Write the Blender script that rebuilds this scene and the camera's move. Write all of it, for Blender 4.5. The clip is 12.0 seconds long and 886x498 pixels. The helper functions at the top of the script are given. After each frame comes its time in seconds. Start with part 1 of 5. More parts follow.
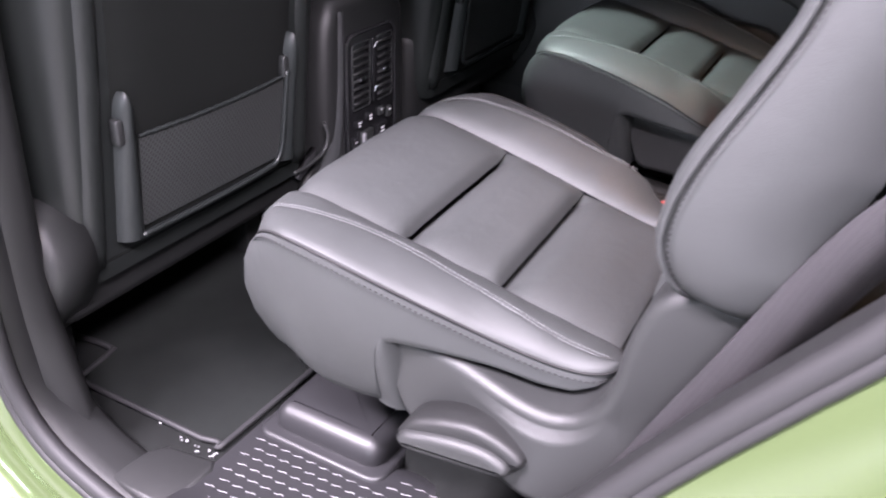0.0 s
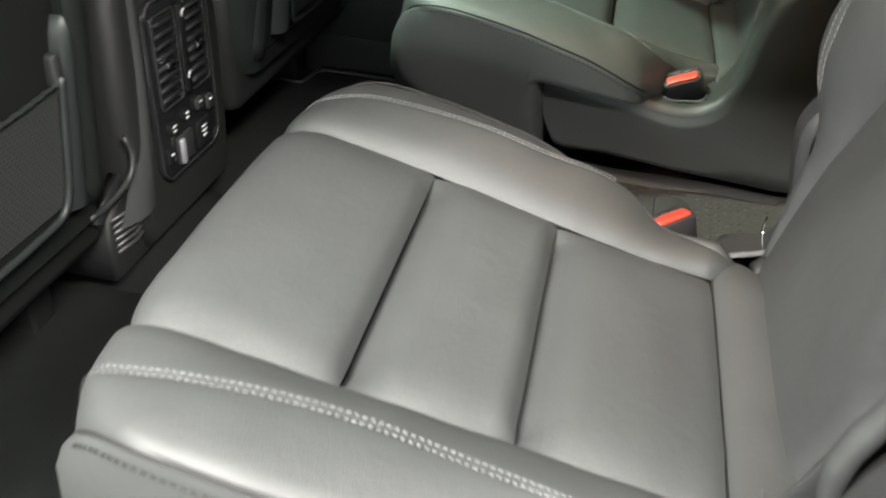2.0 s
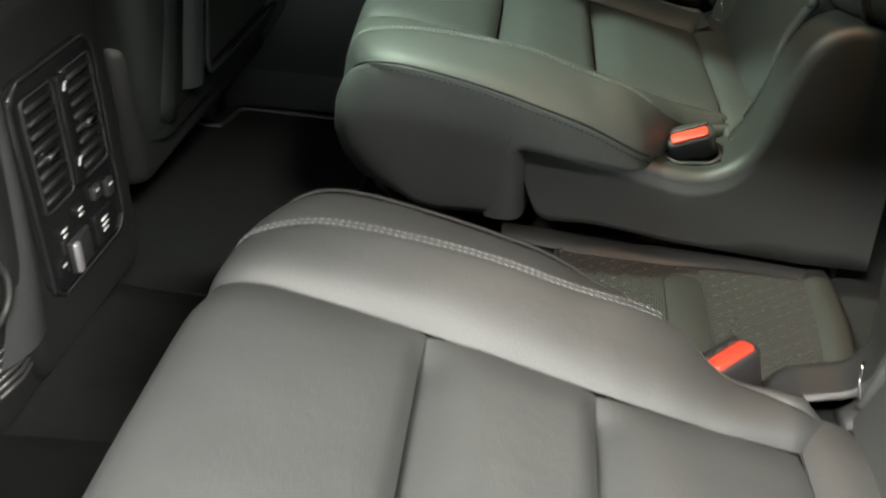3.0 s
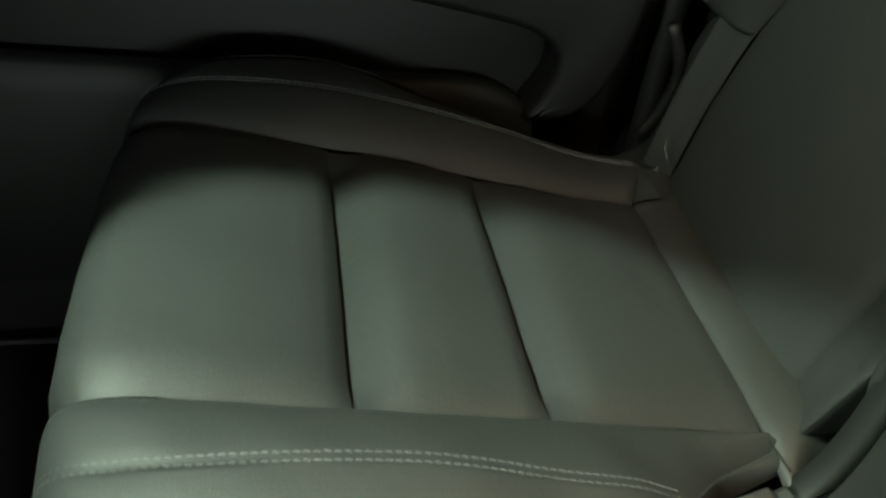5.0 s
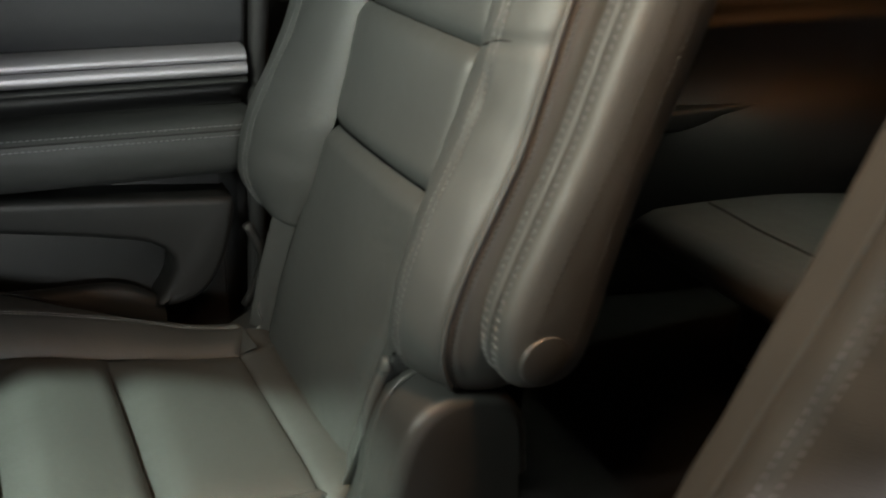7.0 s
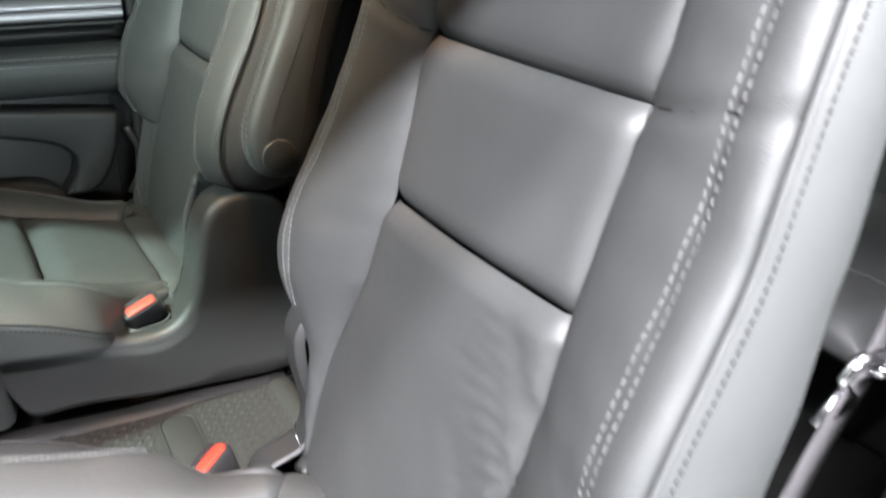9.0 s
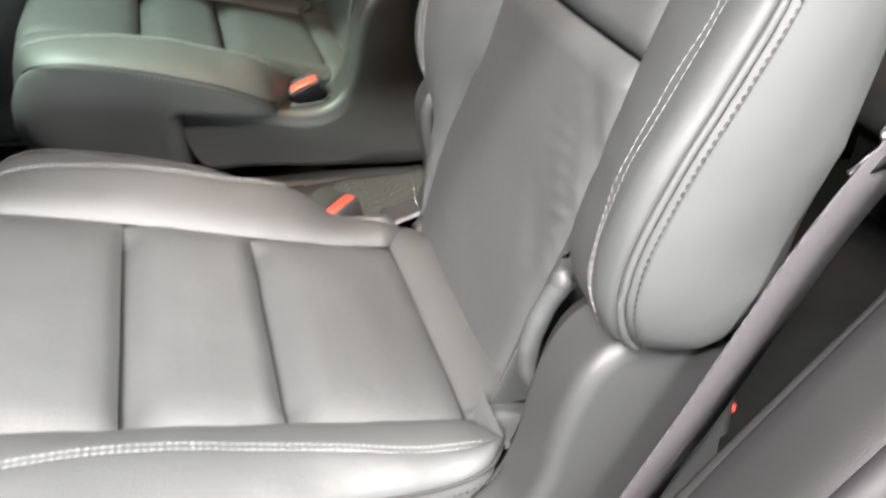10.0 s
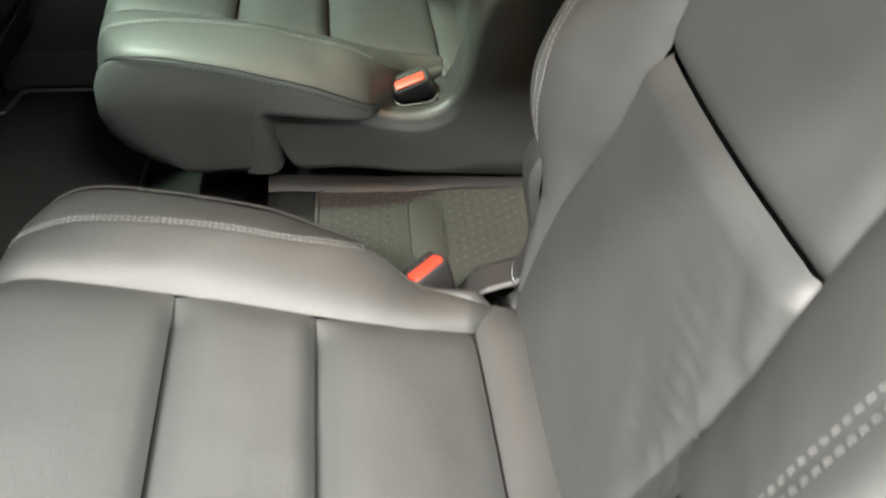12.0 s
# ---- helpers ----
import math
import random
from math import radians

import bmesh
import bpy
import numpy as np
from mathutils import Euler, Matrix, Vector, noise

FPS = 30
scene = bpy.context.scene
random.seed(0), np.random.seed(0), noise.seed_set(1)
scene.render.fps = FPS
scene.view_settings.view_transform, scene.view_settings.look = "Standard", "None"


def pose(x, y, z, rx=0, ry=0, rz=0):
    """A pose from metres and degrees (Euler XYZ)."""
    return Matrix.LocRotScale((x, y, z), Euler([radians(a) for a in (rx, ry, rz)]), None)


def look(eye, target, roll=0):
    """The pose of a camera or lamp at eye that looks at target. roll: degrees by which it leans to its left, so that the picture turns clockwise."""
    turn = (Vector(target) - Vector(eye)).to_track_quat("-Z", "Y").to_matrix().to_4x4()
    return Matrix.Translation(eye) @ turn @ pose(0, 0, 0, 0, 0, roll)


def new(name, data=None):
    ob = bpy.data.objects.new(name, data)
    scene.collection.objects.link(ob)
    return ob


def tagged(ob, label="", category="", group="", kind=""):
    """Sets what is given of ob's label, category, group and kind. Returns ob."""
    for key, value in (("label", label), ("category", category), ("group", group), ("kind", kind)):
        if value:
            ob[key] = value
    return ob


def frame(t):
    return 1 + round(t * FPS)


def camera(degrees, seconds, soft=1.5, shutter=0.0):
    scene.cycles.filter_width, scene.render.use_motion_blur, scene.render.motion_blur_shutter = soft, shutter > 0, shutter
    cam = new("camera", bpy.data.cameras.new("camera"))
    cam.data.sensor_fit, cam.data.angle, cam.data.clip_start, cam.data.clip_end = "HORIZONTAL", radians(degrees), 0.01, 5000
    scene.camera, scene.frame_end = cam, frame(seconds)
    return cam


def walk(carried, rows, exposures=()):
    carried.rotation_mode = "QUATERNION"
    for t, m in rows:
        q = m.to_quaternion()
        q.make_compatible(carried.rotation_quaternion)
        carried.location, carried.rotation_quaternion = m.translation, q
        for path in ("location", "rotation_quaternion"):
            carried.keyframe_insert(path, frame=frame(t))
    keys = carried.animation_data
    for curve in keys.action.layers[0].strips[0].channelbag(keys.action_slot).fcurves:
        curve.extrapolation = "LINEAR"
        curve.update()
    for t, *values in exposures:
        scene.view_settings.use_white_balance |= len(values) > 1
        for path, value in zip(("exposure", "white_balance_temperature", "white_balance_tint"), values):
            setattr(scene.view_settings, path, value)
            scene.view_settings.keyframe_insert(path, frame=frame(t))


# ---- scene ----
cam = camera(54.3, 12.0, soft=2.0, shutter=0.4)
PATH = [
    (0, (0.169, -1.141, 0.735), (-0.665, 0.382, -0.258), 2.2),
    (0.5, (0.086, -1.097, 0.695), (-0.749, 0.404, -0.329), 2.0),
    (1, (0.039, -1.051, 0.681), (-0.575, 0.542, -0.362), 3.1),
    (1.5, (-0.04, -0.968, 0.66), (-0.489, 0.652, -0.423), 4.0),
    (2, (-0.096, -0.85, 0.666), (-0.446, 0.765, -0.46), 3.3),
    (2.5, (-0.129, -0.745, 0.655), (-0.407, 0.878, -0.48), 3.4),
    (2.7, (-0.156, -0.706, 0.657), (-0.394, 0.92, -0.482), 3.6),
    (4.3, (-0.232, -0.243, 0.628), (-0.119, 1.359, -0.564), 3.4),
    (4.5, (-0.237, -0.182, 0.623), (-0.077, 1.414, -0.573), 3.9),
    (5, (-0.249, -0.09, 0.648), (0.01, 1.488, -0.553), 4.3),
    (5.5, (-0.223, -0.065, 0.652), (0.211, 1.488, -0.532), 4.1),
    (6, (-0.199, -0.099, 0.692), (0.39, 1.452, -0.424), 2.9),
    (6.5, (-0.206, -0.189, 0.745), (0.545, 1.39, -0.225), 3.2),
    (7, (-0.188, -0.349, 0.787), (0.657, 1.253, -0.063), 3.0),
    (7.2, (-0.176, -0.398, 0.792), (0.672, 1.216, -0.029), 2.6),
    (8.8, (-0.168, -0.769, 0.773), (0.733, 0.827, -0.029), 0.8),
    (9, (-0.166, -0.824, 0.757), (0.723, 0.776, -0.049), 1.0),
    (9.5, (-0.151, -0.899, 0.742), (0.538, 0.743, -0.169), 1.2),
    (10, (-0.141, -0.933, 0.712), (0.312, 0.685, -0.372), 2.0),
    (10.5, (-0.129, -0.938, 0.712), (0.161, 0.616, -0.513), 1.9),
    (11, (-0.091, -0.919, 0.757), (0.118, 0.617, -0.507), 2.1),
    (11.5, (-0.084, -0.852, 0.774), (0.085, 0.663, -0.52), 2.1),
    (12, (-0.083, -0.741, 0.778), (0.074, 0.773, -0.518), 1.9),
]
EXPOSURES = [
    (0.0, 0.26, 6200, 18), (0.5, 0.45, 6250, 12), (1.0, 0.35, 6500, 7), (2.0, 0.2, 6850, -6), (2.7, 0.2, 6950, -6), (4.3, -0.42, 7150, -10), (5.0, -0.5, 7150, -8),
    (6.0, -0.32, 7200, 2), (6.5, -0.2, 7200, 8), (7.2, 0.5, 7000, 5), (8.8, 0.9, 6250, 1), (9.5, 1.05, 6600, 2), (10.5, 0.75, 6800, -2), (11.2, 0.8, 6900, -3), (12.0, 0.6, 7050, -5),
]
walk(cam, [(t, look(eye, target, roll)) for t, eye, target, roll in PATH], EXPOSURES)

# ---- light: a bright showroom round the car, one big lamp bank beyond the open door ----
world = bpy.data.worlds.new("showroom")
scene.world = world
world.use_nodes = True
wn = world.node_tree.nodes
wn["Background"].inputs[0].default_value = (0.92, 0.97, 1.0, 1)
wn["Background"].inputs[1].default_value = 0.03


def area_lamp(name, eye, target, sx, sy, watts, colour, spread=180):
    d = bpy.data.lights.new(name, "AREA")
    d.shape, d.size, d.size_y, d.energy, d.color = "RECTANGLE", sx, sy, watts, colour
    d.spread = radians(spread)
    ob = new(name, d)
    ob.matrix_world = look(eye, target)
    return ob


area_lamp("ceiling_tubes_near", (-0.9, -1.85, 2.85), (-0.9, -0.4, 0.7), 2.0, 0.1, 190, (1.0, 0.89, 0.97))
area_lamp("ceiling_tubes_middle", (-1.45, -2.3, 2.65), (-1.45, -0.4, 0.75), 1.2, 0.12, 430, (1.0, 0.9, 0.975))
# Added fill that brightens the near backrest's side and the front seat backs.
area_lamp("rear_side_fill", (1.3, -2.3, 2.6), (0.0, -0.5, 0.4), 1.2, 0.16, 310, (1.0, 0.9, 0.96))
# Added low fill through the door opening; no window is known there.
area_lamp("low_side_fill", (0.4, -7.0, 1.85), (-0.3, 0.3, 0.5), 2.6, 0.5, 200, (0.86, 0.93, 1.0))
# Added spot that lights the far cushion; no reading lamp is in view.
cushion_spot = bpy.data.lights.new("far_cushion_spot", "SPOT")
cushion_spot.energy, cushion_spot.color, cushion_spot.spot_size, cushion_spot.spot_blend, cushion_spot.shadow_soft_size = 85, (0.84, 1.0, 0.91), radians(33), 0.14, 0.02
new("far_cushion_spot", cushion_spot).matrix_world = look((-0.6, 0.13, 1.1), (-0.25, 0.168, 0.33))
# Added overhead fill for the far backrest and door; its source is unseen.
area_lamp("far_backrest_fill", (-0.7, -0.04, 1.09), (0.1, 0.26, 0.71), 0.05, 0.03, 2.0, (0.92, 1.0, 0.95), 60)
area_lamp("dome_lamp", (0.05, -0.03, 1.1), (0.12, 0.02, 0.6), 0.1, 0.06, 1.1, (1.0, 0.57, 0.32), 84)
# Added fill that brightens the third-row cushion; no dome lamp is known here.
area_lamp("third_row_fill", (0.8, 0.14, 1.1), (0.7, 0.2, 0.3), 0.1, 0.06, 0.4, (0.95, 1.0, 0.88), 70)
area_lamp("cargo_lamp", (1.25, 0.4, 1.02), (0.9, 0.55, 0.6), 0.08, 0.04, 0.33, (1.0, 0.42, 0.14))

# ---- materials ----


def material(name, colour, rough=0.5, metal=0.0, grain=0.0, grain_scale=900.0, vary=0.12, vary_scale=9.0, coat=0.0, rough_vary=0.06, cells=False, spec=0.5, swell=0.0):
    m = bpy.data.materials.new(name)
    m.use_nodes = True
    nt = m.node_tree
    n, l = nt.nodes, nt.links
    b = n["Principled BSDF"]
    co = n.new("ShaderNodeTexCoord")
    big = n.new("ShaderNodeTexNoise")
    big.inputs["Scale"].default_value, big.inputs["Detail"].default_value = vary_scale, 5
    l.new(co.outputs["Object"], big.inputs["Vector"])
    mix = n.new("ShaderNodeMix")
    mix.data_type = "RGBA"
    lo, hi = [c * (1 - vary) for c in colour], [min(1, c * (1 + vary)) for c in colour]
    mix.inputs[6].default_value, mix.inputs[7].default_value = (*lo, 1), (*hi, 1)
    l.new(big.outputs["Fac"], mix.inputs[0])
    l.new(mix.outputs[2], b.inputs["Base Color"])
    mr = n.new("ShaderNodeMapRange")
    mr.inputs[3].default_value, mr.inputs[4].default_value = max(0.03, rough - rough_vary), min(1, rough + rough_vary)
    l.new(big.outputs["Fac"], mr.inputs[0])
    l.new(mr.outputs[0], b.inputs["Roughness"])
    b.inputs["Metallic"].default_value = metal
    b.inputs["Coat Weight"].default_value = coat
    b.inputs["Specular IOR Level"].default_value = spec
    if grain:
        fine = n.new("ShaderNodeTexVoronoi" if cells else "ShaderNodeTexNoise")
        fine.inputs["Scale"].default_value = grain_scale
        l.new(co.outputs["Object"], fine.inputs["Vector"])
        bump = n.new("ShaderNodeBump")
        bump.inputs["Strength"].default_value, bump.inputs["Distance"].default_value = grain, 0.0006
        l.new(fine.outputs[0], bump.inputs["Height"])
        l.new(bump.outputs[0], b.inputs["Normal"])
        if swell:
            soft = n.new("ShaderNodeTexNoise")
            soft.inputs["Scale"].default_value, soft.inputs["Detail"].default_value = 32, 3
            l.new(co.outputs["Object"], soft.inputs["Vector"])
            wide = n.new("ShaderNodeBump")
            wide.inputs["Strength"].default_value, wide.inputs["Distance"].default_value = swell, 0.0022
            l.new(soft.outputs[0], wide.inputs["Height"])
            l.new(wide.outputs[0], bump.inputs["Normal"])
    return m


LEATHER = material("black_leather", (0.037, 0.0398, 0.0394), 0.57, grain=0.18, grain_scale=1000, vary=0.12, vary_scale=14, cells=True, spec=0.58, swell=0.48)
THREAD = material("grey_thread", (0.23, 0.237, 0.24), 0.7, vary=0.1, vary_scale=300)
BLACK_THREAD = material("black_thread", (0.009, 0.009, 0.009), 0.7)
COVER = material("black_moulded_plastic", (0.0235, 0.0248, 0.0246), 0.47, grain=0.3, grain_scale=1300, vary=0.09, cells=True, spec=0.55)
DARK = material("dark_trim_plastic", (0.0142, 0.0148, 0.0148), 0.5, grain=0.25, grain_scale=1300, vary=0.1, cells=True)
GREY_TRIM = material("grey_grained_trim", (0.021, 0.0222, 0.0222), 0.5, grain=0.2, grain_scale=900, vary=0.1, cells=True)
CARPET = material("charcoal_carpet", (0.0125, 0.0135, 0.013), 0.95, grain=1.0, grain_scale=1800, vary=0.35, vary_scale=60, spec=0.1)
MAT = material("needled_floor_mat", (0.0115, 0.013, 0.0122), 0.95, grain=1.0, grain_scale=1400, vary=0.3, vary_scale=40, spec=0.1)
RUBBER = material("black_rubber", (0.018, 0.018, 0.019), 0.62, grain=0.15, grain_scale=500, vary=0.15)
LID = material("liner_hatch_rubber", (0.0133, 0.0127, 0.0115), 0.7, grain=0.4)
LINER_EDGE = material("smooth_liner_rubber", (0.0115, 0.011, 0.0098), 0.6, grain=0.3, grain_scale=700, vary=0.2, vary_scale=20)
RUBRIB = material("worn_liner_ribs", (0.021, 0.0207, 0.0192), 0.6, vary=0.5, vary_scale=50)
TREAD = material("grey_tread_plastic", (0.018, 0.018, 0.0195), 0.45, grain=0.2, grain_scale=900)
QTRIM = material("soft_grained_quarter_trim", (0.03, 0.032, 0.031), 0.5, grain=0.45, grain_scale=520, vary=0.12, vary_scale=30, cells=True)
PAINT = material("pale_green_metallic_paint", (0.105, 0.142, 0.062), 0.24, metal=0.4, coat=1.0, vary=0.04, vary_scale=400)
DOOR_UPPER = material("soft_upper_door_trim", (0.036, 0.038, 0.042), 0.55, grain=0.3, grain_scale=900, vary=0.1, cells=True)
SATIN = material("satin_silver_trim", (0.46, 0.45, 0.48), 0.48, metal=0.7, vary=0.05, grain=0.1, grain_scale=2000)
SEAT_BACK = material("front_seat_back_leather", (0.0135, 0.0158, 0.015), 0.42, grain=0.15, grain_scale=1100, vary=0.12, cells=True, spec=0.55)
RECESS = material("black_seat_back_cloth", (0.0062, 0.0074, 0.0066), 0.9, grain=0.6, grain_scale=1500, vary=0.2, vary_scale=40, spec=0.2)
POST = material("grey_pocket_frame_plastic", (0.019, 0.0222, 0.0218), 0.42, grain=0.2, grain_scale=1200, vary=0.1, cells=True)
EDGE = material("console_edge_plastic", (0.042, 0.044, 0.045), 0.42, grain=0.1, grain_scale=1500, vary=0.06)
# Relief bars and crumbs are far paler than the dark tread plate.
WAVE = material("pale_tread_relief", (0.3, 0.3, 0.31), 0.35, vary=0.4, vary_scale=60)
CHROME = material("chrome", (0.8, 0.8, 0.82), 0.1, metal=1.0)
GLOSS = material("gloss_black_panel", (0.012, 0.012, 0.013), 0.14, vary=0.05)
RED = material("red_release_button", (0.56, 0.05, 0.03), 0.4, vary=0.04)
BUCKLE = material("buckle_black_plastic", (0.03, 0.03, 0.031), 0.38, grain=0.15)
HEADLINER = material("dark_grey_headliner", (0.12, 0.12, 0.115), 0.95, grain=0.5, grain_scale=900, vary=0.05)
MARK = material("white_marking", (0.7, 0.7, 0.7), 0.5)
CONCRETE = material("grey_showroom_floor", (0.34, 0.35, 0.34), 0.35, vary=0.12, vary_scale=3)


def woven(name, colour, gap, scale, bands="DIAGONAL"):
    m = material(name, colour, 0.8, vary=0.1)
    nt = m.node_tree
    n, l = nt.nodes, nt.links
    co = n.new("ShaderNodeTexCoord")
    w = []
    for rot in (45, -45):
        mp = n.new("ShaderNodeMapping")
        mp.inputs["Rotation"].default_value = (0, 0, radians(rot)) if bands == "FLAT" else (radians(rot), 0, radians(rot))
        l.new(co.outputs["Object"], mp.inputs[0])
        t = n.new("ShaderNodeTexWave")
        t.inputs["Scale"].default_value = scale
        t.bands_direction = "Y"
        l.new(mp.outputs[0], t.inputs[0])
        w.append(t)
    mx = n.new("ShaderNodeMath")
    mx.operation = "MAXIMUM"
    l.new(w[0].outputs["Fac"], mx.inputs[0])
    l.new(w[1].outputs["Fac"], mx.inputs[1])
    b = n["Principled BSDF"]
    mix = n.new("ShaderNodeMix")
    mix.data_type = "RGBA"
    mix.inputs[6].default_value, mix.inputs[7].default_value = (*gap, 1), (*colour, 1)
    l.new(mx.outputs[0], mix.inputs[0])
    l.new(mix.outputs[2], b.inputs["Base Color"])
    bump = n.new("ShaderNodeBump")
    bump.inputs["Strength"].default_value, bump.inputs["Distance"].default_value = 0.8, 0.001
    l.new(mx.outputs[0], bump.inputs["Height"])
    l.new(bump.outputs[0], b.inputs["Normal"])
    return m


NET = woven("black_elastic_net", (0.034, 0.038, 0.0365), (0.0035, 0.004, 0.0038), 100)
WEB = woven("grey_belt_webbing", (0.038, 0.036, 0.039), (0.016, 0.015, 0.017), 210)
RUBMAT = woven("ribbed_rubber_liner", (0.0175, 0.0166, 0.015), (0.0095, 0.009, 0.0082), 85, "FLAT")

# ---- mesh helpers ----


def thing(name, at, label, category, group="", kind=""):
    ob = new(name)
    ob.location = at
    ob.empty_display_size = 0.05
    return tagged(ob, label, category, group, kind)


def part(name, bm, mat, parent=None, label="", smooth=True):
    bmesh.ops.remove_doubles(bm, verts=bm.verts, dist=1e-6)
    bmesh.ops.recalc_face_normals(bm, faces=bm.faces)
    me = bpy.data.meshes.new(name)
    bm.to_mesh(me)
    bm.free()
    me.materials.append(mat)
    if smooth:
        me.polygons.foreach_set("use_smooth", [True] * len(me.polygons))
    ob = new(name, me)
    if parent is not None:
        ob.parent = parent
        up = parent
        off = Vector((0, 0, 0))
        if up.parent is None:
            off = up.location.copy()
        ob.matrix_parent_inverse = Matrix.Translation(-off)
    if label:
        ob["label"] = label
    return ob


def grid(rows, bm=None, close=False):
    bm = bm or bmesh.new()
    vs = [[bm.verts.new(p) for p in r] for r in rows]
    for a, b in zip(vs[:-1], vs[1:]):
        n = len(a)
        for i in range(n if close else n - 1):
            j = (i + 1) % n
            try:
                bm.faces.new((a[i], a[j], b[j], b[i]))
            except ValueError:
                pass
    return bm


def crom(pts, n):
    """n points on a smooth line through pts, evenly spaced."""
    p = np.array([tuple(q) for q in pts], float)
    q = np.vstack([2 * p[0] - p[1], p, 2 * p[-1] - p[-2]])
    out = []
    for i in range(1, len(q) - 2):
        for t in np.linspace(0, 1, 14, endpoint=False):
            a, b, c, d = q[i - 1], q[i], q[i + 1], q[i + 2]
            out.append(0.5 * (2 * b + (c - a) * t + (2 * a - 5 * b + 4 * c - d) * t * t + (3 * b - a - 3 * c + d) * t ** 3))
    out.append(p[-1])
    out = np.array(out)
    d = np.concatenate([[0], np.cumsum(np.linalg.norm(np.diff(out, axis=0), axis=1))])
    s = np.linspace(0, d[-1], n)
    return np.stack([np.interp(s, d, out[:, k]) for k in range(out.shape[1])], 1)


def tube(pts, r, seg=8, bm=None, closed=False, flat=1.0, up=(0, 0, 1)):
    bm = bm or bmesh.new()
    pts = [Vector(p) for p in pts]
    rings = []
    n = len(pts)
    for i, p in enumerate(pts):
        a = pts[(i - 1) % n] if closed or i else pts[0]
        b = pts[(i + 1) % n] if closed or i < n - 1 else pts[-1]
        d = (b - a).normalized()
        s = d.cross(Vector(up))
        if s.length < 1e-4:
            s = d.cross(Vector((1, 0, 0)))
        s.normalize()
        u = s.cross(d).normalized()
        rings.append([p + s * math.cos(2 * math.pi * k / seg) * r + u * math.sin(2 * math.pi * k / seg) * r * flat for k in range(seg)])
    if closed:
        rings.append(rings[0])
    grid(rings, bm, True)
    if not closed:
        for ring in (rings[0], rings[-1]):
            bm.faces.new([bm.verts.new(p) for p in ring])
    return bm


def stitches(pts, length=0.0052, gap=0.0022, r=0.00075, lift=(0, 0, 0.0006), slant=0.0, bm=None):
    """A row of thread stitches along a line, each its own little bar."""
    bm = bm or bmesh.new()
    p = np.array([tuple(q) for q in pts], float)
    d = np.concatenate([[0], np.cumsum(np.linalg.norm(np.diff(p, axis=0), axis=1))])
    at = lambda s: Vector([np.interp(s, d, p[:, k]) for k in range(3)]) + Vector(lift)
    s = 0.0
    while s + length < d[-1]:
        a, b = at(s), at(s + length)
        t = (b - a).normalized()
        u = t.cross(Vector((0.3, 0.2, 1))).normalized()
        w = u.cross(t)
        a, b = a - u * slant, b + u * slant
        m = (a + b) / 2 + w * r * 0.5
        grid([[a + u * r * 0.5, a + w * r * 0.6, a - u * r * 0.5, a - w * r], [m + u * r, m + w * r, m - u * r, m - w * r], [b + u * r * 0.5, b + w * r * 0.6, b - u * r * 0.5, b - w * r]], bm, True)
        s += length + gap
    return bm


def slab(outline, axis, lo, hi, r=0.006, seg=4, to=None):
    """A plate: a closed 2D outline drawn across the axis, from lo to hi, with its hi edge rounded by r."""
    bm = bmesh.new()
    pts = np.array(outline, float)
    area = 0.5 * np.sum(pts[:, 0] * np.roll(pts[:, 1], -1) - np.roll(pts[:, 0], -1) * pts[:, 1])
    if area < 0:
        pts = pts[::-1]
    e = np.roll(pts, -1, 0) - pts
    e /= np.linalg.norm(e, axis=1)[:, None] + 1e-9
    nrm = np.stack([-e[:, 1], e[:, 0]], 1)
    nrm = nrm + np.roll(nrm, 1, 0)
    nrm /= np.linalg.norm(nrm, axis=1)[:, None] + 1e-9
    sg = 1 if hi > lo else -1

    def place(q, h):
        if to:
            return to(q[0], h, q[1])
        if axis == "x":
            return (h, q[0], q[1])
        if axis == "y":
            return (q[0], h, q[1])
        return (q[0], q[1], h)
    rings = [[place(q, lo) for q in pts]]
    for k in range(seg + 1):
        a = math.pi / 2 * k / seg
        inset, h = r * (1 - math.cos(a)), hi - sg * r * (1 - math.sin(a))
        rings.append([place(q, h) for q in pts + nrm * inset])
    grid(rings, bm, True)
    bm.faces.new([bm.verts.new(p) for p in rings[-1]])
    bm.faces.new([bm.verts.new(p) for p in rings[0]])
    return bm


def rounded(x0, y0, x1, y1, r, n=5):
    out = []
    for cx, cy, a0 in ((x1 - r, y1 - r, 0), (x0 + r, y1 - r, 90), (x0 + r, y0 + r, 180), (x1 - r, y0 + r, 270)):
        for k in range(n + 1):
            a = radians(a0 + 90 * k / n)
            out.append((cx + r * math.cos(a), cy + r * math.sin(a)))
    return out


def box(x0, y0, z0, x1, y1, z1, r=0.004, seg=2):
    bm = bmesh.new()
    bmesh.ops.create_cube(bm, size=1)
    for v in bm.verts:
        v.co = Vector(((x0 + x1) / 2 + v.co.x * (x1 - x0), (y0 + y1) / 2 + v.co.y * (y1 - y0), (z0 + z1) / 2 + v.co.z * (z1 - z0)))
    if r:
        bmesh.ops.bevel(bm, geom=bm.edges[:], offset=r, segments=seg, affect="EDGES", profile=0.5)
    return bm


def sink(e, w=0.011, d=0.006):
    """How far a padded panel drops at the distance e from its seam."""
    return -d * max(0.0, 1 - e / w) ** 2


